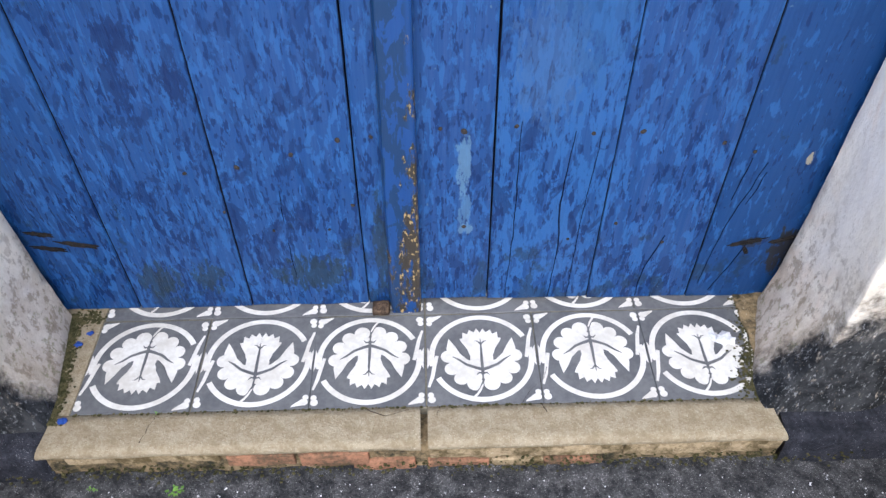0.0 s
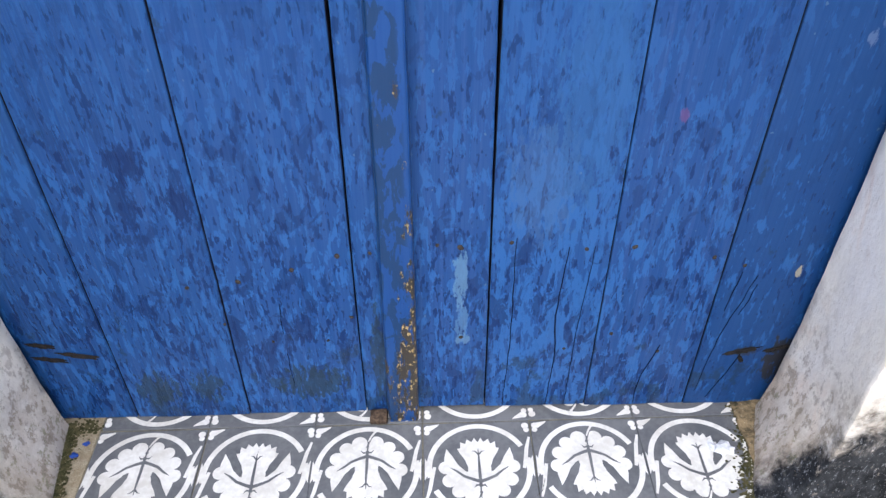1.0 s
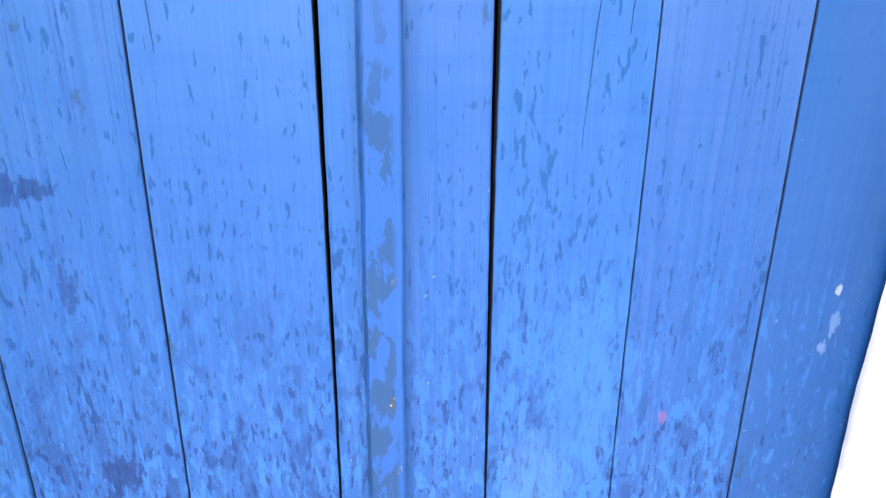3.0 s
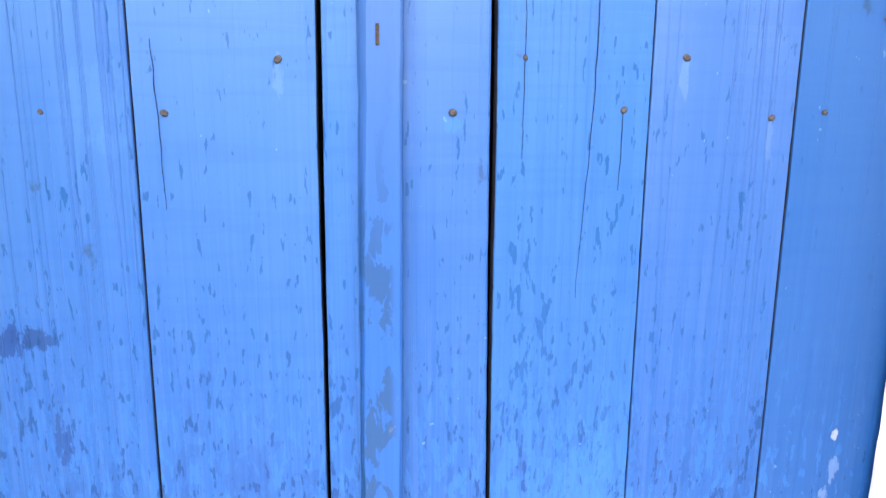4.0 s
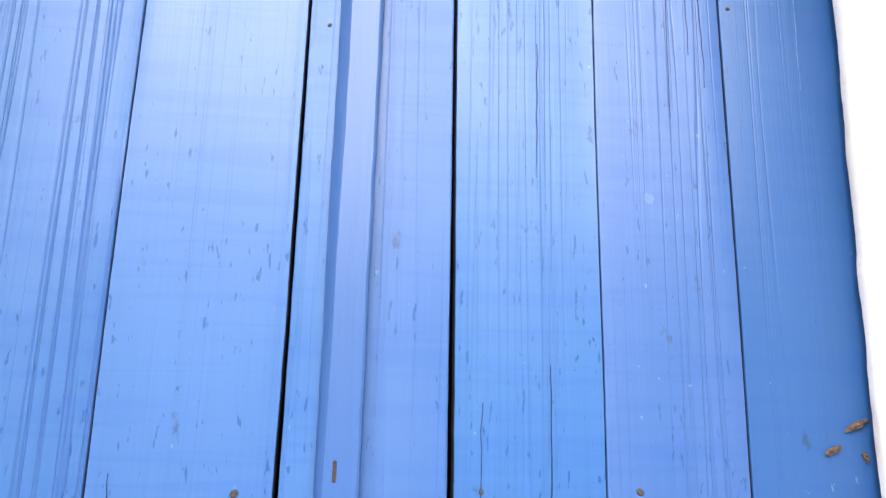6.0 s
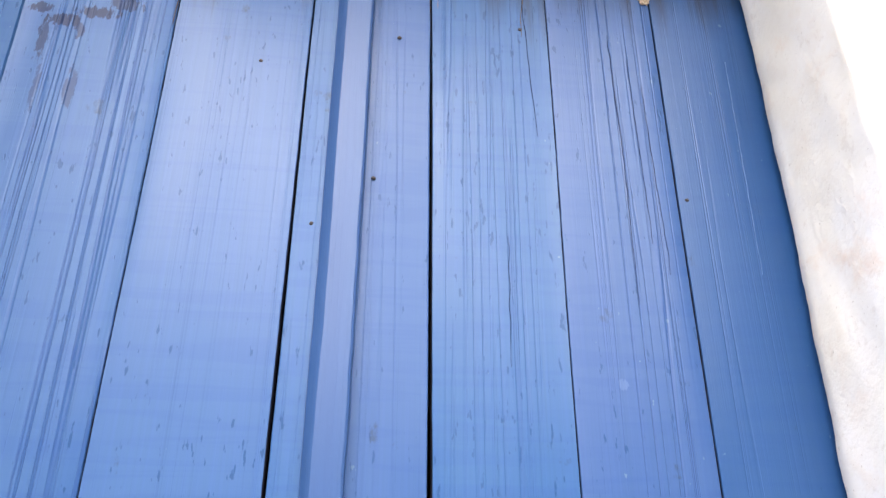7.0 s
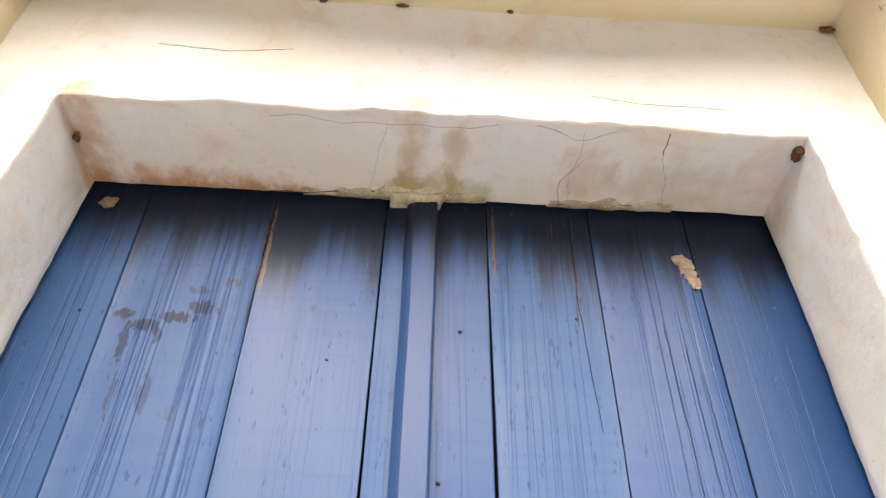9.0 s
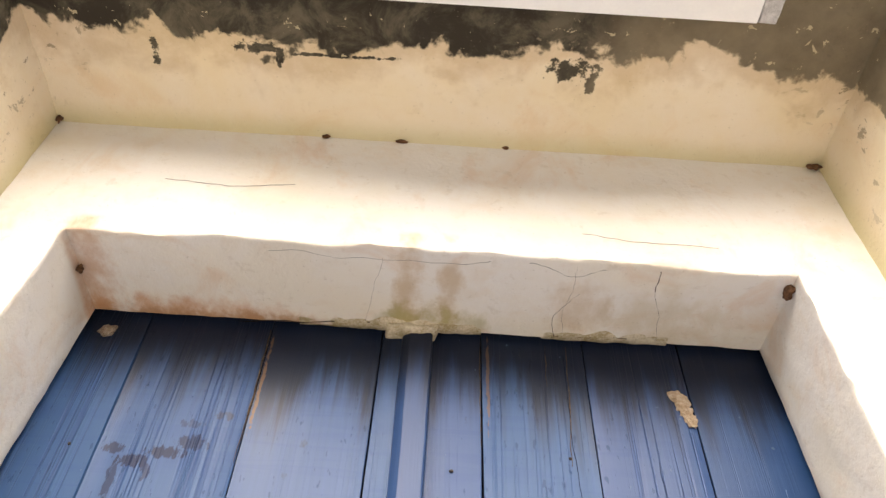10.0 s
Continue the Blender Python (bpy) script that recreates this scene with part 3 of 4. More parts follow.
upper = part("wall_upper", box(-4.3, 4.3, -0.625, 0.3, SOFFIT + 0.26, 4.4, 0.01), PLASTER_HIGH, None)
tagged(upper, "cream plastered house wall above the soffit", "wall", kind="structure")


def opposite():
    """An unseen wall added behind the camera: closes the place, blocks low sky light."""
    ob = part("wall_sky_block", box(-30, 30, -9.5, -9.0, -0.1, 4.4, 0.02), SKY_BLOCK, None)
    return tagged(ob, "plain unseen wall added across the street to block low sky", "wall", kind="structure")


opposite()


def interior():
    """An added, unseen box behind the boards, near-black so the joints look dark."""
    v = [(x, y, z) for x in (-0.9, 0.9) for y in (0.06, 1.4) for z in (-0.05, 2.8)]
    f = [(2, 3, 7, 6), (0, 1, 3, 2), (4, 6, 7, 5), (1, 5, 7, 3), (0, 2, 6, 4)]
    return tagged(link_mesh("wall_inner", v, f, DIM), "added near-black box walls behind the door boards", "wall", kind="structure")


interior()


# ---- ground ----
def ground_sheet():
    xs = sorted(set([-300, -40, -8, -3, -1.4] + list(np.linspace(-1.0, 1.0, 140)) + [1.4, 3, 8, 40, 300]))
    ys = [0.4] + list(np.linspace(-0.28, -0.56, 32)) + [-0.7, -1.2, -3, -12, -60, -300]
    rows, idx = [], []
    for y in ys:
        rows.append([(x, y, -0.088 + (0.005 * noise.noise(Vector((x * 9, y * 9, 0))) + 0.004 * noise.noise(Vector((x * 45, y * 45, 2))) if abs(x) < 1.05 and -0.56 < y < -0.2 else 0)) for x in xs])
    verts, faces = sheet(rows)
    for i in range(len(rows) - 1):
        # past y -0.57 the unseen ground is made pale as a reflector
        idx += [0 if ys[i + 1] > -0.57 else 1] * (len(xs) - 1)
    return tagged(link_mesh("ground", verts, faces, [ASPHALT, BOUNCE], index=idx, smooth=True), "dark gritty asphalt beside the doorstep, unseen pale bounce ground beyond", "ground", kind="structure")


ground_sheet()


def plinth(name, x0, x1, seed):
    rows = []
    for x in np.linspace(x0, x1, 26):
        w = 0.004 * noise.noise(Vector((x * 20, seed, 0)))
        row = []
        for y, z in ((-0.215, 0.02), (-0.235, 0.0), (-0.25, -0.012), (-0.275, -0.016), (-0.286, -0.017), (-0.294, -0.021), (-0.299, -0.032), (-0.302, -0.06), (-0.305, -0.10)):
            row.append((x, y + w, z + 0.003 * noise.noise(Vector((x * 30, y * 30, seed)))))
        rows.append(row)
    verts, faces = sheet(rows)
    n = len(rows[0])
    faces += [tuple(range(n)), tuple(range(len(verts) - n, len(verts)))]
    return tagged(link_mesh(name, verts, faces, PLINTH, smooth=True), "black painted plinth ledge along the wall foot", "plinth", kind="structure")


plinth("trim_west", OUT_L - 0.02, -0.634, 3.0)
plinth("trim_east", 0.602, OUT_R + 0.02, 8.0)

# ---- doorstep ----
step = thing("doorstep", "worn concrete doorstep with exposed orange brick under a cracked nosing", "step", kind="structure", at=(0, -0.27, -0.05))
MV = Matrix.Translation((0, 0.27, 0.05))


def nosing(x0, x1, e0, e1, seed):
    """One cast piece of the nosing: a flat top that rounds over, its ends drawn out along the front."""
    rows = []
    for i in range(60):
        u = i / 59
        row = []
        for y, z in ((-0.226, -0.02), (-0.2315, 0.0), (-0.245, 0.001), (-0.262, 0.001), (-0.28, 0.0), (-0.290, -0.001), (-0.298, -0.004), (-0.303, -0.010), (-0.303, -0.017), (-0.297, -0.023), (-0.285, -0.027)):
            t = min(1.0, max(0.0, (-y - 0.25) / 0.06)) ** 2
            x = x0 - e0 * t + (x1 + e1 * t - x0 + e0 * t) * u
            n = noise.noise(Vector((x * 18, y * 18, seed)))
            row.append((x, y + 0.27 + 0.0018 * n * (1 if y < -0.24 else 0), z + 0.05 + 0.0010 * n))
        rows.append(row)
    verts, faces = sheet(rows)
    return link_mesh("nosing", verts, faces, CONCRETE, step, smooth=True)


nosing(-0.630, -0.010, 0.010, 0.0, 1.0)
nosing(0.002, 0.588, 0.0, 0.014, 5.0)
bm = rough_box(-0.668, 0.650, -0.290, -0.2, -0.12, -0.021, 0.004, 60, 0.006, 26, 2.0)
bm.transform(MV)
part("riser", bm, MORTAR, step, "patchy stained mortar riser", smooth=True)
for i, (x0, x1, z0, z1) in enumerate(((-0.60, -0.345, -0.050, -0.028), (0.006, 0.33, -0.060, -0.027), (0.335, 0.60, -0.066, -0.025), (0.11, 0.20, -0.090, -0.070))):
    bm = rough_box(x0, x1, -0.2955, -0.25, z0, z1, 0.003, 24, 0.004, 34, i * 2.3 + 1)
    bm.transform(MV)
    part("mortar_patch", bm, CREAM, step, "stained cream mortar patch", smooth=True)
for i, (x0, x1, z0, z1) in enumerate(((-0.335, -0.222, -0.064, -0.030), (-0.214, -0.098, -0.070, -0.032), (-0.125, -0.020, -0.088, -0.062), (0.0, 0.105, -0.083, -0.066), (0.20, 0.30, -0.088, -0.072))):
    bm = rough_box(x0, x1, -0.2985, -0.25, z0, z1, 0.003, 8, 0.003, 40, i * 3.1)
    bm.transform(MV)
    part("brick", bm, BRICK, step)


for k, pts in enumerate((((-0.452, -0.2335), (-0.462, -0.26), (-0.468, -0.288)), ((0.196, -0.2335), (0.203, -0.25)), ((0.022, -0.2335), (0.018, -0.252)), ((-0.10, -0.236), (-0.07, -0.25), (-0.03, -0.238)))):
    rows = []
    for i in range(20):
        u = i / 19 * (len(pts) - 1)
        n = min(int(u), len(pts) - 2)
        p = Vector(pts[n]).lerp(Vector(pts[n + 1]), u - n)
        x = p.x + 0.003 * noise.noise(Vector((p.y * 120, k, p.x * 50)))
        h = 0.0007 * (0.8 + 0.6 * noise.noise(Vector((p.y * 200, k, 1))))
        rows.append([(x - h, p.y + 0.27 - h, 0.0535), (x + h, p.y + 0.27 + h, 0.0535)])
    verts, faces = sheet(rows)
    link_mesh("crack", verts, faces, HOLE, step)


# ---- floor ----
floor = tagged(part("floor", box(-0.70, 0.70, -0.232, 0.30, -0.06, -0.003, 0.002), TILE_GROUT, None), "threshold floor of patterned cement tiles in mossy mortar", "floor", kind="structure")
bm = rough_box(-0.685, -0.602, -0.232, 0.03, -0.03, -0.001, 0.002, 20, 0.0015, 40, 1.0)
part("mortar_strip", bm, CONCRETE, floor, "dirty yellowish mortar strip")
bm = rough_box(0.592, 0.70, -0.236, 0.03, -0.03, 0.006, 0.004, 30, 0.006, 34, 7.0)
part("mortar_strip", bm, MORTAR, floor, "mossy mortar strip")


def tile_mesh():
    """A 20 cm cement tile: grey slab, white inlay, grey veins over the inlay."""
    S = 0.2
    verts, faces, idx = [], [], []

    def add(poly, level, mi):
        base = len(verts)
        level += 0.000012 * len(faces)
        verts.extend((u * S, w * S, level) for u, w in poly)
        faces.append(tuple(range(base, base + len(poly))))
        idx.append(mi)

    def disc(u, w, r, level=0.0003, mi=1, n=14, ry=None):
        add([(u + r * math.cos(a), w + (ry or r) * math.sin(a)) for a in (2 * math.pi * i / n for i in range(n))], level, mi)

    def band(pts, widths, level, mi):
        left, right = [], []
        for i, (u, w) in enumerate(pts):
            a, b = pts[max(0, i - 1)], pts[min(len(pts) - 1, i + 1)]
            t = Vector((b[0] - a[0], b[1] - a[1])).normalized()
            h = widths[i] / 2
            left.append((u - t.y * h, w + t.x * h)), right.append((u + t.y * h, w - t.x * h))
        for i in range(len(pts) - 1):
            add([right[i], right[i + 1], left[i + 1], left[i]], level, mi)

    e = 0.4965
    for z, k in ((-0.012, e), (-0.0008, e), (0.0, e - 0.004)):
        verts.extend((sx * k * S, sy * k * S, z) for sx, sy in ((-1, -1), (1, -1), (1, 1), (-1, 1)))
    for lev in (0, 4):
        for i in range(4):
            j = (i + 1) % 4
            faces.append((lev + i, lev + j, lev + 4 + j, lev + 4 + i)), idx.append(0)
    faces.append((8, 9, 10, 11)), idx.append(0)
    W, D = 0.0002, 0.0009
    # ring in two arcs that miss each other, with a straight tail at each break
    for turn in (0.0, math.pi):
        arc = [(0.448 * math.cos(a), 0.448 * math.sin(a)) for a in np.linspace(turn + 0.50, turn + math.pi + 0.20, 40)]
        band(arc, [0.050] * 40, W, 1)
        c, s = math.cos(turn), math.sin(turn)
        tail = [(0.40, -0.02), (0.425, 0.09), (0.445, 0.20), (0.478, 0.31)]
        band([(c * u - s * w, s * u + c * w) for u, w in tail], [0.03, 0.036, 0.034, 0.02], W, 1)
        add([(c * u - s * w, s * u + c * w) for u, w in ((0.484, -0.115), (0.490, 0.115), (0.452, 0.04), (0.456, -0.05))], W, 1)
        # corner sprigs
        for u0, w0, f in ((0.455, 0.425, 1), (0.455, -0.425, -1)):
            for du, dw, r in ((0.0, 0.012, 0.034), (0.008, -0.035, 0.027)):
                u, w = u0 + du, w0 + f * dw
                disc(c * u - s * w, s * u + c * w, r, W, 1, 10)
            pts = [(u0 + 0.01, w0 + f * 0.04), (u0 - 0.02, w0 - f * 0.02), (u0 - 0.10, w0 + f * 0.042), (u0 - 0.11, w0 + f * 0.06)]
            pts = pts if f > 0 else pts[::-1]
            if f < 0:
                add([(c * u - s * w, s * u + c * w) for u, w in pts], W, 1)
    # flower
    for f in (-1, 1):
        for u, w, r in ((0.074, 0.288, 0.072), (0.190, 0.232, 0.066), (0.270, 0.128, 0.066), (0.300, -0.005, 0.066)):
            disc(f * u, w, r, W, 1, 16)
        side = [(f * u, w) for u, w in ((0.0, 0.05), (0.12, 0.04), (0.19, -0.03), (0.235, -0.12), (0.290, -0.205), (0.312, -0.10), (0.312, 0.0), (0.272, 0.125), (0.193, 0.226), (0.078, 0.280), (0.0, 0.235))]
        side = side if f > 0 else side[::-1]
        base = len(verts)
        lev = W + 0.000012 * len(faces)
        verts.extend((u * S, w * S, lev) for u, w in side)
        pivot = len(verts)
        verts.append((f * 0.19 * S, 0.09 * S, lev))
        for i in range(len(side)):
            faces.append((base + i, base + (i + 1) % len(side), pivot)), idx.append(1)
        core = [(f * u, w) for u, w in ((0.0, 0.15), (0.0, -0.265), (0.03, -0.315), (0.055, -0.27), (0.098, -0.30), (0.115, -0.25), (0.160, -0.272), (0.162, -0.205), (0.19, -0.20), (0.18, -0.155), (0.15, -0.10), (0.105, -0.02), (0.10, 0.10))]
        core = core if f > 0 else core[::-1]
        base = len(verts)
        lev = W + 0.000012 * len(faces)
        verts.extend((u * S, w * S, lev) for u, w in core)
        pivot = len(verts)
        verts.append((f * 0.07 * S, -0.1 * S, lev))
        for i in range(len(core)):
            faces.append((base + i, base + (i + 1) % len(core), pivot)), idx.append(1)
        band([(0, 0.145), (f * 0.06, 0.125), (f * 0.14, 0.090), (f * 0.205, 0.035), (f * 0.262, 0.0)], [0.034, 0.030, 0.026, 0.020, 0.006], D, 0)
        band([(0, 0.185), (f * 0.035, 0.180), (f * 0.058, 0.205)], [0.016, 0.018, 0.004], D, 0)
        band([(f * 0.128, 0.0), (f * 0.152, -0.06), (f * 0.20, -0.135), (f * 0.255, -0.235)], [0.045, 0.064, 0.068, 0.085], D, 0)
        disc(f * 0.126, 0.0, 0.026, D, 0, 10)
        band([(0, -0.13), (f * 0.03, -0.165), (f * 0.055, -0.17)], [0.016, 0.012, 0.004], D, 0)
    band([(0.0, 0.20), (0.002, 0.05), (0.0, -0.08), (0.002, -0.19)], [0.028, 0.026, 0.020, 0.006], D, 0)
    band([(0.0, 0.17), (0.004, 0.27), (0.03, 0.34), (0.075, 0.40)], [0.012, 0.016, 0.02, 0.018], D, 0)
    band([(0.006, 0.30), (0.03, 0.355), (0.06, 0.40), (0.085, 0.425)], [0.012, 0.018, 0.02, 0.024], D + 0.0001, 1)
    me = bpy.data.meshes.new("tile")
    me.from_pydata(verts, [], faces)
    me.materials.append(TILE_DARK), me.materials.append(TILE_WHITE)
    me.polygons.foreach_set("material_index", idx)
    me.update()
    return me


TILE_CRACK = ((0.163, -0.231), (0.180, -0.205), (0.206, -0.182), (0.214, -0.158))
TILE = tile_mesh()
rnd = random.Random(4)
for r, yc in enumerate((-0.130, 0.0715)):
    for i in range(6):
        ob = new("tile", TILE)
        ob.parent = floor
        turn = 0 if (i + r) % 2 == 0 else 180
        ob.matrix_basis = pose(-0.5 + 0.2 * i + rnd.uniform(-.001, .001), yc + rnd.uniform(-.0008, .0008), rnd.uniform(-.0006, .0006), rnd.uniform(-.2, .2), rnd.uniform(-.2, .2), turn + rnd.uniform(-.4, .4))

rows = []
for i in range(24):
    u = i / 23 * 3
    k = min(int(u), 2)
    p = Vector(TILE_CRACK[k]).lerp(Vector(TILE_CRACK[k + 1]), u - k)
    x = p.x + 0.0025 * noise.noise(Vector((p.y * 130, 4, 0)))
    h = 0.0008 * (0.7 + 0.8 * noise.noise(Vector((p.y * 190, 2, 1))))
    rows.append([(x - h, p.y - h * 0.5, 0.0032), (x + h, p.y + h * 0.5, 0.0032)])
verts, faces = sheet(rows)
link_mesh("crack", verts, faces, HOLE, floor)

# ---- the door: two leaves of upright boards ----
DOOR_TOP = 2.71
JOINTS = {0: (-0.5456, -0.0061), 1: (-0.3205, 0.0057), 2: (-0.1007, 0.0038), 3: (0.1106, -0.0064), 5: (0.3068, -0.0017), 6: (0.4987, -0.0020)}


def joint(j, z):
    if j == "l":
        return -0.735
    if j == "r":
        return 0.735
    if j == "m":
        return -0.03
    x, s = JOINTS[j]
    return x + s * (z - 1.2) + 0.0016 * noise.noise(Vector((j * 3.3, 0, z * 2.2)))


def gap(j, z):
    """The wide joints close up towards the foot and the head of the door, the first two towards the head."""
    if j in (2, 3):
        return 0.22 + 0.78 * min(1.0, max(0.0, z - 0.15) / 1.05) * min(1.0, max(0.0, 2.62 - z) / 1.25)
    if j in (0, 1):
        return 1.0 - (0.75 if j == 0 else 0.45) * min(1.0, max(0.0, z - 1.0) / 0.6)
    return 1.0


def plank(parent, ja, jb, ga, gb, face, foot, material, seed):
    """One board between two joints; ga, gb: half the gap at each side; face: how far it stands forward."""
    rows = []
    zs = np.linspace(foot, DOOR_TOP, 120)
    for i, z in enumerate(zs):
        a = joint(ja, z) + ga * gap(ja, z) * (1 + 0.35 * noise.noise(Vector((seed, z * 3, 0)))) + 0.0006 * noise.noise(Vector((seed, z * 25, 0)))
        b = joint(jb, z) - gb * gap(jb, z) * (1 + 0.35 * noise.noise(Vector((seed + 9, z * 3, 0)))) + 0.0006 * noise.noise(Vector((seed + 5, z * 25, 0)))
        cup = 0.0015 * math.sin(seed * 7.7)
        row = [(a, 0.03, z), (a, 0.003 - face, z), (a + 0.0007, 0.0008 - face, z)]
        for u in np.linspace(0.0, 1.0, 9):
            x = a + 0.0022 + (b - a - 0.0044) * u
            row.append((x, -face + cup * (u - 0.5) ** 2 * 4 + 0.0012 * noise.noise(Vector((x * 12, seed, z * 1.3))), z))
        row += [(b - 0.0007, 0.0008 - face, z), (b, 0.003 - face, z), (b, 0.03, z)]
        if i == 0:
            row = [(x, y, zz + 0.0015 * noise.noise(Vector((x * 60, 0, seed)))) for x, y, zz in row]
        rows.append(row)
    verts, faces = sheet(rows)
    n = len(rows[0])
    faces.append(tuple(range(n))[::-1])
    faces.append(tuple(range(len(verts) - n, len(verts))))
    # sides and ends of the board take the painted joint shade
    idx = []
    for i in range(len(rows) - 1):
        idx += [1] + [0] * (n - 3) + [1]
    ob = link_mesh("plank", verts, faces, [PAINT[material], EDGE_SHADE], parent, smooth=True, index=idx + [1, 1])
    ob.data.set_sharp_from_angle(angle=radians(35))
    return ob


left = thing("door_1", "closed blue-painted plank door leaf with flaking paint", "door", "leaves of the door", "structure")
right = thing("door_2", "closed blue-painted plank door leaf, cracked at the foot", "door", "leaves of the door", "structure")
P = {}
P["a"] = plank(left, "l", 0, 0.0, 0.0016, 0.000, 0.004, "a", 0.7)
P["b"] = plank(left, 0, 1, 0.0016, 0.0010, 0.001, 0.003, "b", 1.9)
P["c"] = plank(left, 1, 2, 0.0010, 0.0032, 0.000, 0.003, "c", 2.6)
P["d"] = plank(left, 2, "m", 0.0032, 0.001, 0.001, 0.005, "d", 3.4)
P["e"] = plank(right, "m", 3, 0.001, 0.0036, -0.001, 0.011, "e", 4.3)
P["f"] = plank(right, 3, 5, 0.0036, 0.0008, 0.001, 0.009, "f", 5.2)
P["g"] = plank(right, 5, 6, 0.0008, 0.0013, 0.000, 0.004, "g", 6.1)
P["h"] = plank(right, 6, "r", 0.0013, 0.0, 0.000, 0.002, "h", 7.4)


def cover_strip():
    rows = []
    for z in np.linspace(-0.001, 2.612, 150):
        a = -0.0655 + 0.010 * min(1, max(0, z / 1.3)) + 0.0018 * noise.noise(Vector((0, 3, z * 5))) + 0.0008 * noise.noise(Vector((0, 3, z * 22)))
        b = -0.001 + 0.006 * math.sin(z * 1.25 - 1.7) + 0.0016 * noise.noise(Vector((4, 3, z * 6))) + 0.0012 * noise.noise(Vector((4, 3, z * 24)))
        y = -0.024 + 0.0015 * noise.noise(Vector((7, 1, z * 4)))
        w = 0.004 + 0.010 * min(1.0, max(0.0, (z - 0.9) / 0.9))
        rows.append([(a, 0.0, z), (a + 0.0012, -0.008, z), (a + w * 0.45, -0.015, z), (a + w * 0.9, y + 0.003, z), (a + w + 0.0025, y, z), ((a + b) / 2 + w * 0.4, y - 0.0004, z), (b - 0.004, y, z), (b - 0.0012, y + 0.002, z), (b, y + 0.005, z), (b + 0.0005, 0.002, z)])
    verts, faces = sheet(rows)
    n = len(rows[0])
    faces.append(tuple(range(n))[::-1])
    ob = link_mesh("cover_strip", verts, faces, STRIP, left, "blue cover strip worn to bare wood at its edge", smooth=True)
    ob.data.set_sharp_from_angle(angle=radians(16))


cover_strip()


def nail_mesh():
    bm = bmesh.new()
    bmesh.ops.create_cone(bm, cap_ends=True, segments=10, radius1=0.0036, radius2=0.0022, depth=0.0022)
    bmesh.ops.rotate(bm, cent=(0, 0, 0), matrix=Matrix.Rotation(radians(90), 3, "X"), verts=bm.verts)
    for v in bm.verts:
        v.co += noise.noise_vector(v.co * 400) * 0.0007
    me = bpy.data.meshes.new("nail")
    bm.to_mesh(me)
    bm.free()
    me.materials.append(NAILHEAD)
    return me


NAIL = nail_mesh()
rnd = random.Random(9)


def board_at(x):
    for k, hi in (("a", -0.5456), ("b", -0.3205), ("c", -0.1007), ("d", -0.03), ("e", 0.1106), ("f", 0.3068), ("g", 0.4987), ("h", 9)):
        if x < hi:
            return P[k]


for x, z, s in ((-0.127, 0.390, 1.2), (0.068, 0.402, 1.4), (0.345, 0.396, 1.2), (-0.291, 0.340, 1.2), (0.478, 0.371, 1), (-0.202, 0.363, 1.1), (0.268, 0.394, 1.1), (0.148, 0.410, 1), (0.532, 0.352, 0.9), (-0.375, 0.330, 1), (0.031, 0.408, 0.9), (-0.075, 0.395, 0.9),
                (0.071, 0.200, 1), (0.335, 0.20, 0.9), (0.255, 0.165, 0.8), (0.425, 0.152, 0.9), (-0.115, 0.255, 0.9), (-0.160, 0.20, 0.7), (-0.330, 0.245, 0.8), (-0.255, 0.20, 0.7),
                (-0.148, 1.338, 1.3), (-0.283, 1.275, 1.2), (-0.423, 1.276, 1), (0.060, 1.277, 1.3), (0.274, 1.281, 1.2), (0.350, 1.345, 1.3), (0.467, 1.272, 1.2), (0.537, 1.279, 1), (0.148, 1.343, 0.9),
                (-0.069, 1.955, 0.9), (0.018, 2.037, 0.9), (0.511, 2.03, 0.8), (-0.171, 2.242, 0.8), (0.256, 2.347, 0.9), (0.05, 2.31, 0.9), (-0.60, 2.32, 0.8)):
    ob = new("nail", NAIL)
    ob.parent = board_at(x)
    ob.matrix_basis = pose(x, -0.0014, z, 0, rnd.uniform(0, 360), 0) @ Matrix.Diagonal((s, 1, s * 1.15, 1))


def crack(parent, pts, w, seed, y=-0.0019):
    """A split in the paint and board: a thin ragged dark sliver."""
    rows = []
    pts = [Vector(p) for p in pts]
    n = 22
    for i in range(n):
        u = i / (n - 1) * (len(pts) - 1)
        k = min(int(u), len(pts) - 2)
        p = pts[k].lerp(pts[k + 1], u - k)
        x = p.x + 0.0022 * noise.noise(Vector((seed, p.y * 35, 0)))
        h = w * (0.35 + 0.65 * math.sin(math.pi * min(1, 0.12 + i / n))) * (0.75 + 0.5 * noise.noise(Vector((seed, p.y * 60, 3))))
        rows.append([(x - h, y + 0.001, p.y), (x - h * 0.7, y, p.y), (x + h * 0.7, y, p.y), (x + h, y + 0.001, p.y)])
    verts, faces = sheet(rows)
    return link_mesh("crack", verts, faces, CRACK, parent)


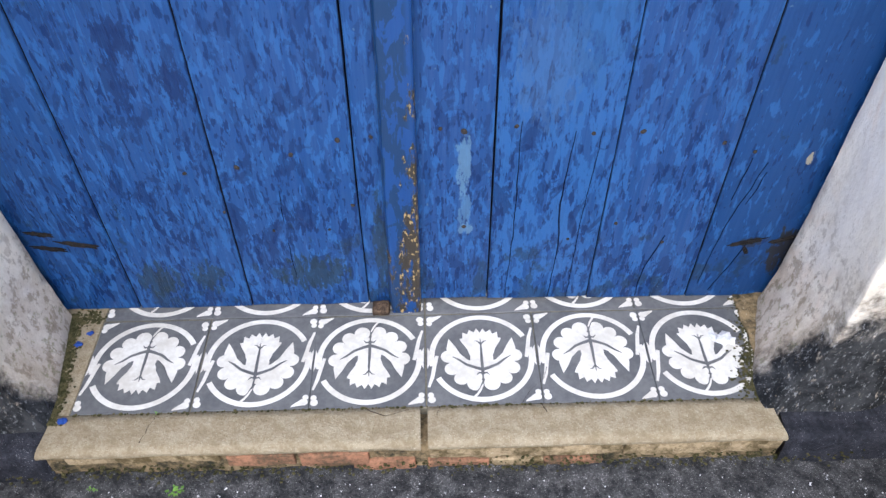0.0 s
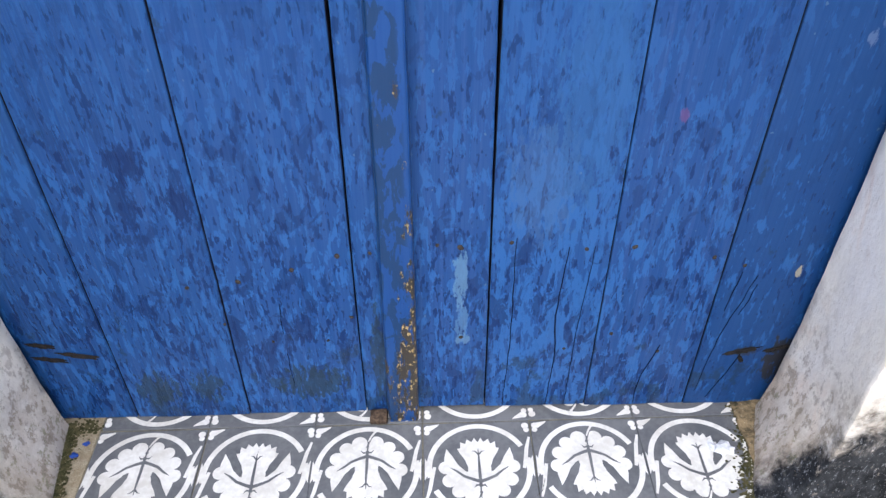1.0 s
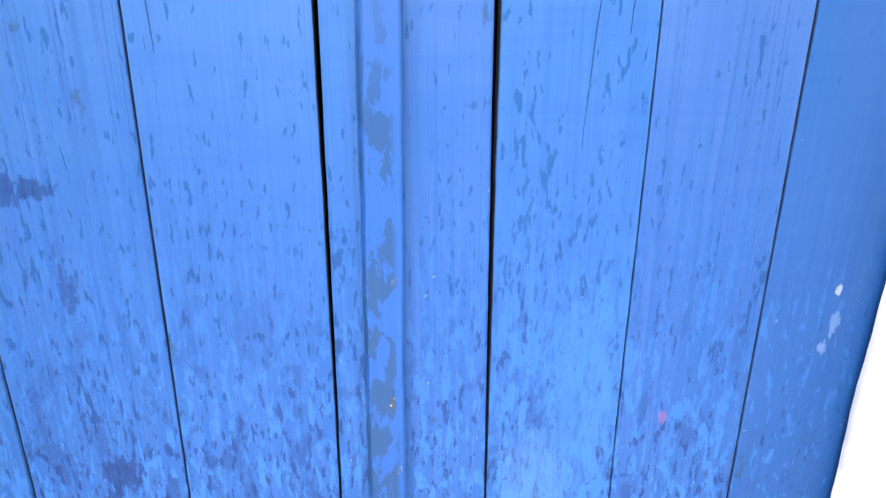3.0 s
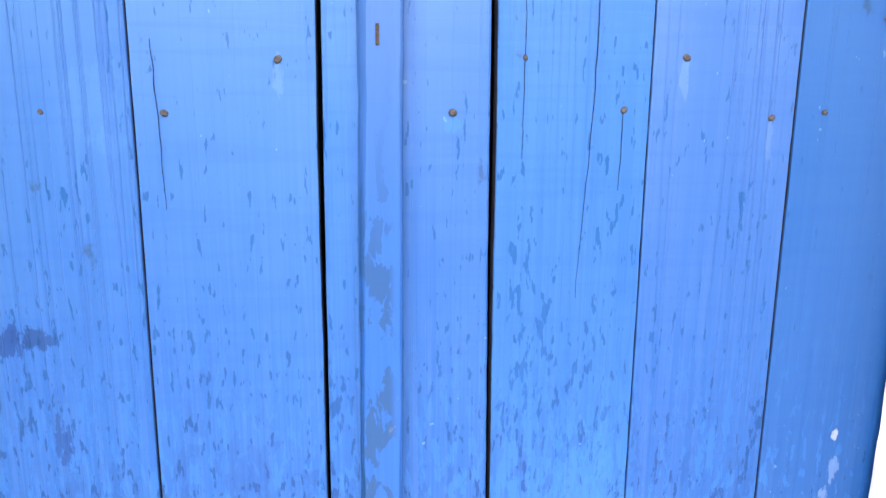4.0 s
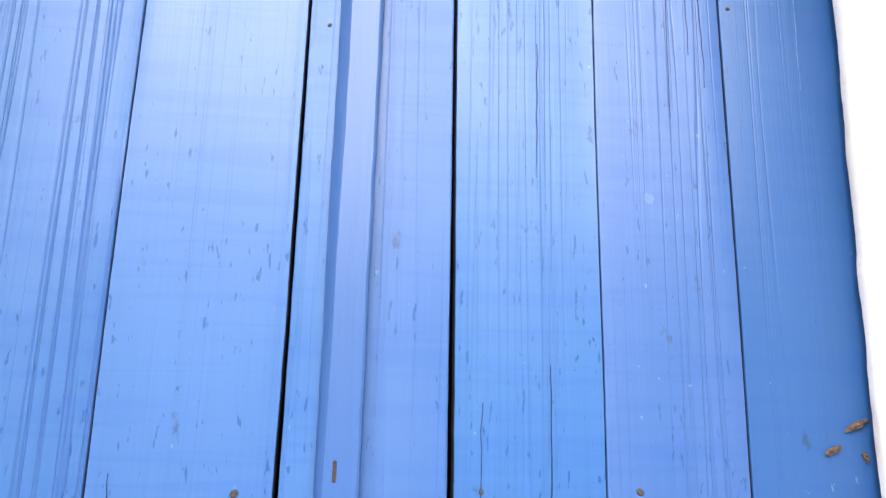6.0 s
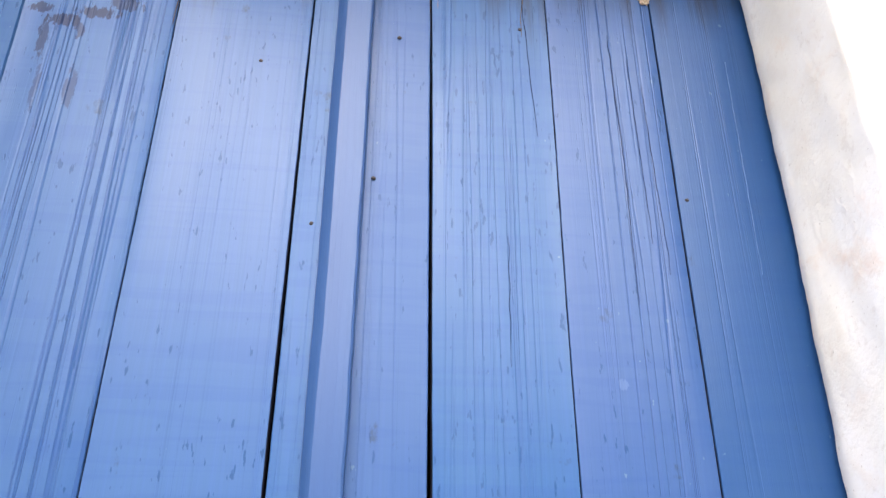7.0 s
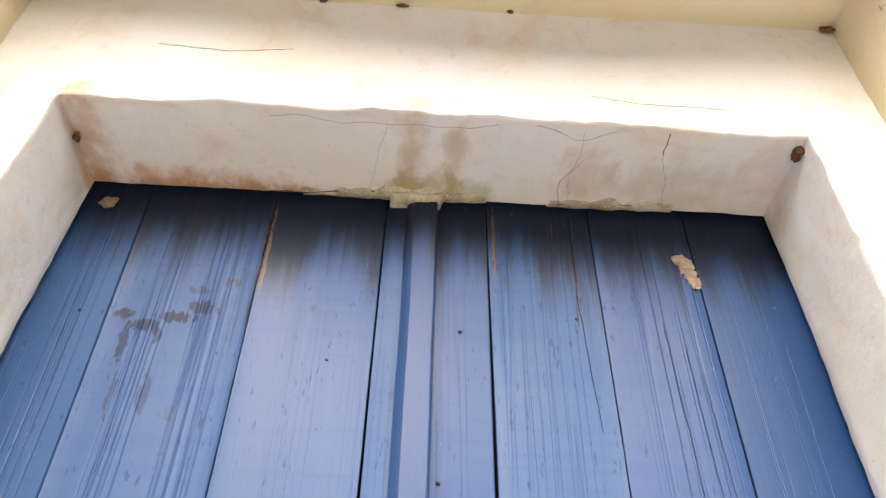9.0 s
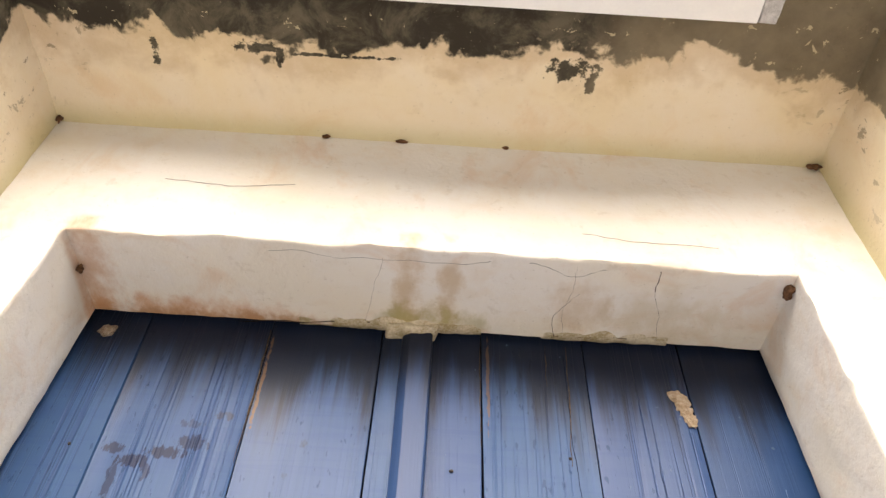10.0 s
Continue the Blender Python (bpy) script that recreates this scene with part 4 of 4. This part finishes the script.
for k, pts, w in (("f", ((0.240, 0.40), (0.232, 0.25), (0.240, 0.15), (0.234, 0.010)), 0.0020), ("f", ((0.155, 0.42), (0.158, 0.2), (0.152, 0.012)), 0.0011), ("f", ((0.282, 0.40), (0.272, 0.2), (0.270, 0.010)), 0.0008),
                  ("f", ((0.237, 1.50), (0.236, 1.30), (0.222, 1.04)), 0.0008), ("f", ((0.273, 1.285), (0.272, 1.18)), 0.0007), ("f", ((0.148, 1.45), (0.147, 1.22)), 0.0005),
                  ("f", ((0.263, 2.58), (0.263, 2.38), (0.276, 2.13)), 0.0008), ("f", ((0.222, 1.95), (0.22, 1.75)), 0.0005),
                  ("g", ((0.428, 0.17), (0.405, 0.09), (0.402, 0.010)), 0.0011), ("h", ((0.56, 0.33), (0.53, 0.2), (0.515, 0.04)), 0.0008), ("h", ((0.58, 0.15), (0.565, 0.09), (0.54, 0.02)), 0.0012), ("h", ((0.532, 0.34), (0.522, 0.25)), 0.0010), ("h", ((0.565, 0.31), (0.55, 0.24)), 0.0008),
                  ("c", ((-0.232, 0.29), (-0.235, 0.22)), 0.0009), ("c", ((-0.236, 0.17), (-0.232, 0.08)), 0.0007), ("c", ((-0.293, 1.36), (-0.288, 1.16)), 0.0006),
                  ("g", ((0.41, 2.35), (0.415, 2.1), (0.413, 1.85)), 0.0006), ("g", ((0.44, 2.3), (0.446, 1.95)), 0.0005), ("g", ((0.46, 2.25), (0.468, 1.9)), 0.0005)):
    crack(P[k], pts, w, pts[0][0] * 31 + pts[0][1])


for k, pts, w in (("b", ((-0.3155, 2.60), (-0.3145, 2.45), (-0.3175, 2.30)), 0.0022), ("e", ((0.0995, 2.60), (0.0990, 2.48), (0.1005, 2.36)), 0.0011), ("f", ((0.2285, 2.60), (0.2255, 2.50)), 0.0012), ("f", ((0.2700, 2.60), (0.2650, 2.47), (0.2570, 2.33)), 0.0014)):
    sliver = crack(P[k], pts, w, pts[0][0] * 17 + 3, -0.0026)
    sliver.name = "bare_wood_split"
    sliver.data.materials[0] = SCAR

scratch = crack(P["h"], ((0.619, 2.310), (0.613, 1.908)), 0.0005, 77.0)
scratch.name = "scratch"
scratch.data.materials[0] = SCRATCH


def iron_strap(parent, x0, x1, z, tilt, label, material=None, thick=0.0034):
    bm = blob(((x0 + x1) / 2, -0.003, z), ((x1 - x0) / 2, 0.0035, thick), 1.0, 2.9, 3, x0 * 9 + z)
    bmesh.ops.rotate(bm, cent=((x0 + x1) / 2, 0, z), matrix=Matrix.Rotation(radians(tilt), 3, "Y"), verts=bm.verts)
    return part("hinge_strap", bm, material or IRON, parent, label)


iron_strap(right, 0.553, 0.606, 0.150, -14, "rusted stump of an iron hinge strap")
iron_strap(right, 0.620, 0.668, 0.155, -18, "rusted stump of an iron hinge strap")
iron_strap(right, 0.601, 0.622, 1.400, -22, "bare scar of a torn-off hinge", SCAR, 0.0035)
iron_strap(right, 0.632, 0.662, 1.432, -24, "bare scar of a torn-off hinge", SCAR, 0.0038)
iron_strap(right, 0.650, 0.662, 1.392, 60, "bare scar of a torn-off hinge", SCAR, 0.0028)
iron_strap(right, 0.572, 0.590, 0.128, 62, "rusted stump of an iron hinge strap")
iron_strap(left, -0.625, -0.565, 0.178, 12, "rusted stump of an iron hinge strap")
iron_strap(left, -0.672, -0.632, 0.205, 10, "rusted stump of an iron hinge strap")
iron_strap(left, -0.672, -0.622, 0.170, 10, "rusted stump of an iron hinge strap")
part("latch_slot", box(-0.0330, -0.0285, -0.0252, -0.020, 1.354, 1.379, 0.0015), HOLE, left, "small bare slot in the strip")
part("iron_pin", rough_box(-0.098, -0.066, -0.030, -0.002, -0.002, 0.012, 0.003, 6, 0.003, 50), SCAR, left, "rusty iron pin at the foot of the door")

# ---- things stuck to the door and wall ----
for c, r, mt, name, label, seed in (((-0.629, -0.003, 2.573), (0.016, 0.005, 0.014), MUD, "mud_nest", "tan dried mud nest stuck on the blue boards", 8),
                                    ((-0.805, -0.245, 2.938), (0.006, 0.006, 0.013), BROWN, "cocoon", "brown insect cocoon in the plaster corner", 2), ((0.786, -0.245, 2.930), (0.014, 0.007, 0.007), BROWN, "cocoon", "brown insect cocoon in the plaster corner", 3), ((-0.245, -0.241, 2.938), (0.008, 0.004, 0.004), BROWN, "cocoon", "brown insect cocoon under the soffit", 4), ((-0.085, -0.241, 2.936), (0.012, 0.004, 0.003), BROWN, "cocoon", "brown insect cocoon under the soffit", 6), ((0.135, -0.240, 2.937), (0.007, 0.003, 0.003), BROWN, "cocoon", "brown insect cocoon under the soffit", 7),
                                    ((0.642, -0.200, 2.592), (0.009, 0.016, 0.011), BROWN, "cocoon", "dusty brown insect nest in the lintel corner", 9), ((-0.655, -0.14, 2.600), (0.006, 0.008, 0.008), BROWN, "cocoon", "brown insect cocoon in the lintel corner", 10)):
    ob = part(name, blob(c, r, 0.6, 1.6, 3, seed), mt, None, smooth=True)
    tagged(ob, label, name.replace("_", " "), name + "s")


def mud_patch(bits, seed):
    """A thin, broken daub of mud: flat lumps run together, with a ragged rim."""
    rows, faces = [], []
    for k, (x, z, rx, rz) in enumerate(bits):
        bm = blob((x, -0.002, z), (rx, 0.0045, rz), 0.75, 2.6, 3, seed + k * 3.7)
        base = len(rows)
        bm.verts.index_update()
        rows.extend(tuple(v.co) for v in bm.verts)
        faces.extend(tuple(base + v.index for v in f.verts) for f in bm.faces)
        bm.free()
    ob = link_mesh("mud_nest", rows, faces, MUD)
    return tagged(ob, "tan dried mud nest daubed on the blue boards", "mud nest", "mud_nests")


mud_patch(((0.468, 2.494, 0.012, 0.012), (0.478, 2.484, 0.014, 0.016), (0.481, 2.462, 0.012, 0.018), (0.486, 2.442, 0.010, 0.016), (0.472, 2.472, 0.008, 0.010)), 1.0)


def crust(x0, x1, seed):
    """Broken plaster that hangs from the inner edge of the lintel."""
    rows = []
    for x in np.linspace(x0, x1, 60):
        e = math.sin(math.pi * (x - x0) / (x1 - x0)) ** 0.5 if x0 < x < x1 else 0.0
        d = 0.0075 * e * (0.7 + 1.2 * noise.noise(Vector((x * 22, seed, 0)))) + 0.001
        g = min(1.0, max(0.0, noise.noise(Vector((x * 17, seed, 8))) + 0.22) * 2.2)
        d *= g
        w = g * 0.014 * e + 0.014 * noise.noise(Vector((x * 15, seed, 4)))
        rows.append([(x, -0.034 - w, TOP + 0.006), (x, -0.033 - w * 0.9, TOP - d * 0.6), (x, -0.030 - w * 0.4, TOP - d * 1.1), (x, -0.027, TOP - d * 1.4), (x, -0.010, TOP - d * 0.8), (x, -0.006, TOP + 0.006)])
    verts, faces = sheet(rows)
    ob = link_mesh("plaster_crust", verts, faces, STAINED, wall, "broken crust of stained plaster", smooth=True)
    return ob


crust(-0.26, 0.10, 2.0)
crust(0.22, 0.47, 6.0)
crust(-0.12, 0.02, 9.0)
crust(-0.17, 0.06, 13.0)
part("plaster_crust", rough_box(-0.088, 0.014, -0.036, 0.002, 2.598, 2.628, 0.006, 14, 0.007, 38, 4.0), STAINED, wall, "broken crust of stained plaster", smooth=True)


def wall_crack(pts, w, seed):
    rows = []
    pts = [Vector(p) for p in pts]
    n = 30
    for i in range(n):
        u = i / (n - 1) * (len(pts) - 1)
        k = min(int(u), len(pts) - 2)
        p = pts[k].lerp(pts[k + 1], u - k)
        z = p.y + 0.006 * noise.noise(Vector((p.x * 30, seed, 0)))
        h = w * (0.6 + 0.6 * noise.noise(Vector((p.x * 60, seed, 2))))
        y = FRONT + lump(p.x, FRONT, z) - 0.0012
        rows.append([(p.x, y, z - h), (p.x, y, z + h)])
    verts, faces = sheet(rows)
    return link_mesh("plaster_crack", verts, faces, HOLE, wall)


wall_crack(((-0.53, 2.765), (-0.40, 2.752), (-0.28, 2.770)), 0.0012, 1.0)
wall_crack(((0.27, 2.672), (0.36, 2.66), (0.52, 2.655)), 0.0010, 4.0)


def soffit_crack(pts, w, seed):
    rows = []
    pts = [Vector(p) for p in pts]
    for i in range(26):
        u = i / 25 * (len(pts) - 1)
        k = min(int(u), len(pts) - 2)
        p = pts[k].lerp(pts[k + 1], u - k)
        run = (pts[k + 1] - pts[k]).normalized()
        side = Vector((-run.y, run.x))
        c = p + side * (0.012 * noise.noise(Vector((p.y * 14, seed, p.x * 14))) + 0.003 * noise.noise(Vector((p.y * 60, seed, p.x * 60))))
        h = w * (0.6 + 0.7 * noise.noise(Vector((p.y * 70, seed, p.x * 70 + 2))))
        e0, e1 = c - side * h, c + side * h
        z = head(c.x, c.y) - lump(c.x, c.y, TOP) - 0.0012
        rows.append([(e0.x, e0.y, z), (e1.x, e1.y, z)])
    verts, faces = sheet(rows)
    return link_mesh("plaster_crack", verts, faces, HOLE, wall)


soffit_crack(((0.26, -0.22), (0.245, -0.12), (0.25, -0.03)), 0.0003, 1.0)
soffit_crack(((0.40, -0.225), (0.41, -0.17), (0.435, -0.09), (0.455, -0.02)), 0.0004, 3.0)
soffit_crack(((-0.30, -0.212), (-0.12, -0.207), (0.05, -0.205), (0.10, -0.222)), 0.0005, 8.0)
soffit_crack(((0.17, -0.222), (0.26, -0.20), (0.31, -0.215)), 0.0006, 9.0)
soffit_crack(((0.24, -0.012), (0.36, -0.03), (0.47, -0.018)), 0.0012, 11.0)
soffit_crack(((0.41, -0.17), (0.405, -0.225)), 0.0011, 12.0)
soffit_crack(((-0.38, -0.010), (-0.24, -0.022), (-0.12, -0.03)), 0.0022, 14.0)
soffit_crack(((0.24, -0.02), (0.235, -0.09), (0.27, -0.15)), 0.0005, 15.0)
soffit_crack(((-0.10, -0.21), (-0.115, -0.10), (-0.12, -0.03)), 0.00025, 6.0)

# ---- white lamp housing under the soffit ----
lamp = thing("ceiling_box", "white enamelled box fixed under the mouldy soffit", "box", at=(0.2, -0.6, 2.94))
ML = Matrix.Translation((-0.2, 0.6, -2.94))
bm = box(-0.32, 0.552, -0.68, -0.561, 2.90, 2.944, 0.003)
bm.transform(ML)
part("housing", bm, WHITE, lamp)
bm = rough_box(0.553, 0.588, -0.679, -0.561, 2.901, 2.944, 0.004, 8, 0.003, 50)
bm.transform(ML)
part("end_cap", bm, FOIL, lamp, "crumpled aluminium end cap")


# ---- litter, moss and weeds ----
def scatter_moss():
    rnd = random.Random(12)
    spots = []
    for _ in range(1500):
        y = rnd.uniform(-0.24, 0.0)
        spots.append((0.628 - 0.05 * min(1, -y / 0.2) + rnd.gauss(0, 0.016), y, 0.002))
    for _ in range(1100):
        y = rnd.uniform(-0.25, -0.01)
        spots.append((-0.660 + 0.03 * min(1, -y / 0.2) + rnd.gauss(0, 0.007), y, 0.001))
    for _ in range(180):
        spots.append((-0.630 + rnd.gauss(0, 0.014), -0.02 + rnd.gauss(0, 0.010), 0.0))
    for _ in range(220):
        spots.append((rnd.uniform(-0.6, 0.55), -0.2315 + rnd.gauss(0, 0.001), 0.0))
    for _ in range(900):
        spots.append((rnd.uniform(-0.8, 0.75), -0.300 + rnd.gauss(0, 0.008), -0.080 + abs(rnd.gauss(0, 0.010))))
    ball = bmesh.new()
    bmesh.ops.create_icosphere(ball, subdivisions=1, radius=1)
    ball.verts.index_update()
    shape, skin = [v.co.copy() for v in ball.verts], [tuple(v.index for v in f.verts) for f in ball.faces]
    ball.free()
    verts, faces = [], []
    for x, y, z in spots:
        r, base, at = rnd.uniform(0.0006, 0.0024), len(verts), Vector((x, y, z))
        for c in shape:
            d = noise.noise_vector(c * 900 * r + at * 50) * r * 0.6
            verts.append((c.x * r * 1.6 + x + d.x, c.y * r * 1.4 + y + d.y, c.z * r * 0.6 + z + d.z))
        faces.extend(tuple(base + k for k in f) for f in skin)
    ob = link_mesh("moss", verts, faces, MOSS)
    return tagged(ob, "dark green and brown moss in the doorstep corners", "moss", kind="stuff")


scatter_moss()


def pebbles():
    rnd = random.Random(3)
    bm = bmesh.new()
    for _ in range(220):
        x, y = rnd.uniform(-0.85, 0.85), -0.325 - abs(rnd.gauss(0, 0.06))
        r = rnd.uniform(0.0004, 0.0016) * (1.6 if rnd.random() < 0.06 else 1)
        res = bmesh.ops.create_icosphere(bm, subdivisions=1, radius=r)
        for v in res["verts"]:
            v.co = Vector((v.co.x * 1.3 + x, v.co.y + y, v.co.z * 0.8 - 0.083)) + noise.noise_vector(v.co * 700 + Vector((x, y, 0)) * 90) * r * 0.4
    ob = part("grit", bm, CHALK, None)
    return tagged(ob, "pale grit and lime crumbs on the asphalt", "grit", kind="stuff")


pebbles()

for (x, y, z), r, mt, name, label, seed in (((0.547, -0.108, 0.006), (0.017, 0.015, 0.006), CHALK, "plaster_chip", "white plaster chip lying on the patterned tile", 1), ((0.597, -0.165, 0.008), (0.010, 0.010, 0.006), CHALK, "plaster_chip", "white plaster chip lying by the mossy mortar", 4), ((0.528, -0.100, 0.003), (0.008, 0.012, 0.003), CHALK, "plaster_chip", "white plaster chip lying on the patterned tile", 6),
                                            ((-0.632, -0.083, 0.002), (0.008, 0.006, 0.0015), BLUECHIP, "paint_chip", "blue paint flake lying on the mortar", 2), ((-0.617, -0.058, 0.002), (0.006, 0.005, 0.0015), BLUECHIP, "paint_chip", "blue paint flake lying on the mortar", 3), ((-0.608, -0.243, 0.003), (0.009, 0.006, 0.0015), BLUECHIP, "paint_chip", "blue paint flake lying on the doorstep", 5)):
    ob = part(name, blob((x, y, z), r, 0.7, 1.9, 2, seed), mt, None)
    tagged(ob, label, name.replace("_", " "), name + "s")


def weed(x, y, z, n, size, seed):
    rnd = random.Random(seed)
    top = thing("weed", "small green weed sprouting at the doorstep foot", "weed", "weeds", at=(x, y, z))
    for i in range(n):
        a, r = rnd.uniform(0, 6.28), rnd.uniform(0.3, 1.0) * size
        h = rnd.uniform(0.5, 1.0) * size
        l = rnd.uniform(0.35, 0.6) * size
        c = Vector((math.cos(a) * r, math.sin(a) * r * 0.7, h))
        t, s = Vector((math.cos(a), math.sin(a), 0.25)), Vector((-math.sin(a), math.cos(a), 0))
        v = [Vector((0, 0, 0)), c - t * l * 0.5, c + s * l * 0.4 + Vector((0, 0, l * 0.08)), c + t * l * 0.6, c - s * l * 0.4 + Vector((0, 0, l * 0.08)), Vector((0.0006, 0.0006, 0))]
        link_mesh("leaf", [tuple(p) for p in v], [(1, 4, 3, 2), (0, 5, 1)], WEED, top)


weed(-0.425, -0.335, -0.084, 16, 0.013, 1)
weed(-0.56, -0.325, -0.084, 9, 0.008, 2)
weed(-0.41, -0.33, -0.084, 8, 0.009, 3)
weed(-0.455, -0.233, 0.000, 6, 0.005, 4)
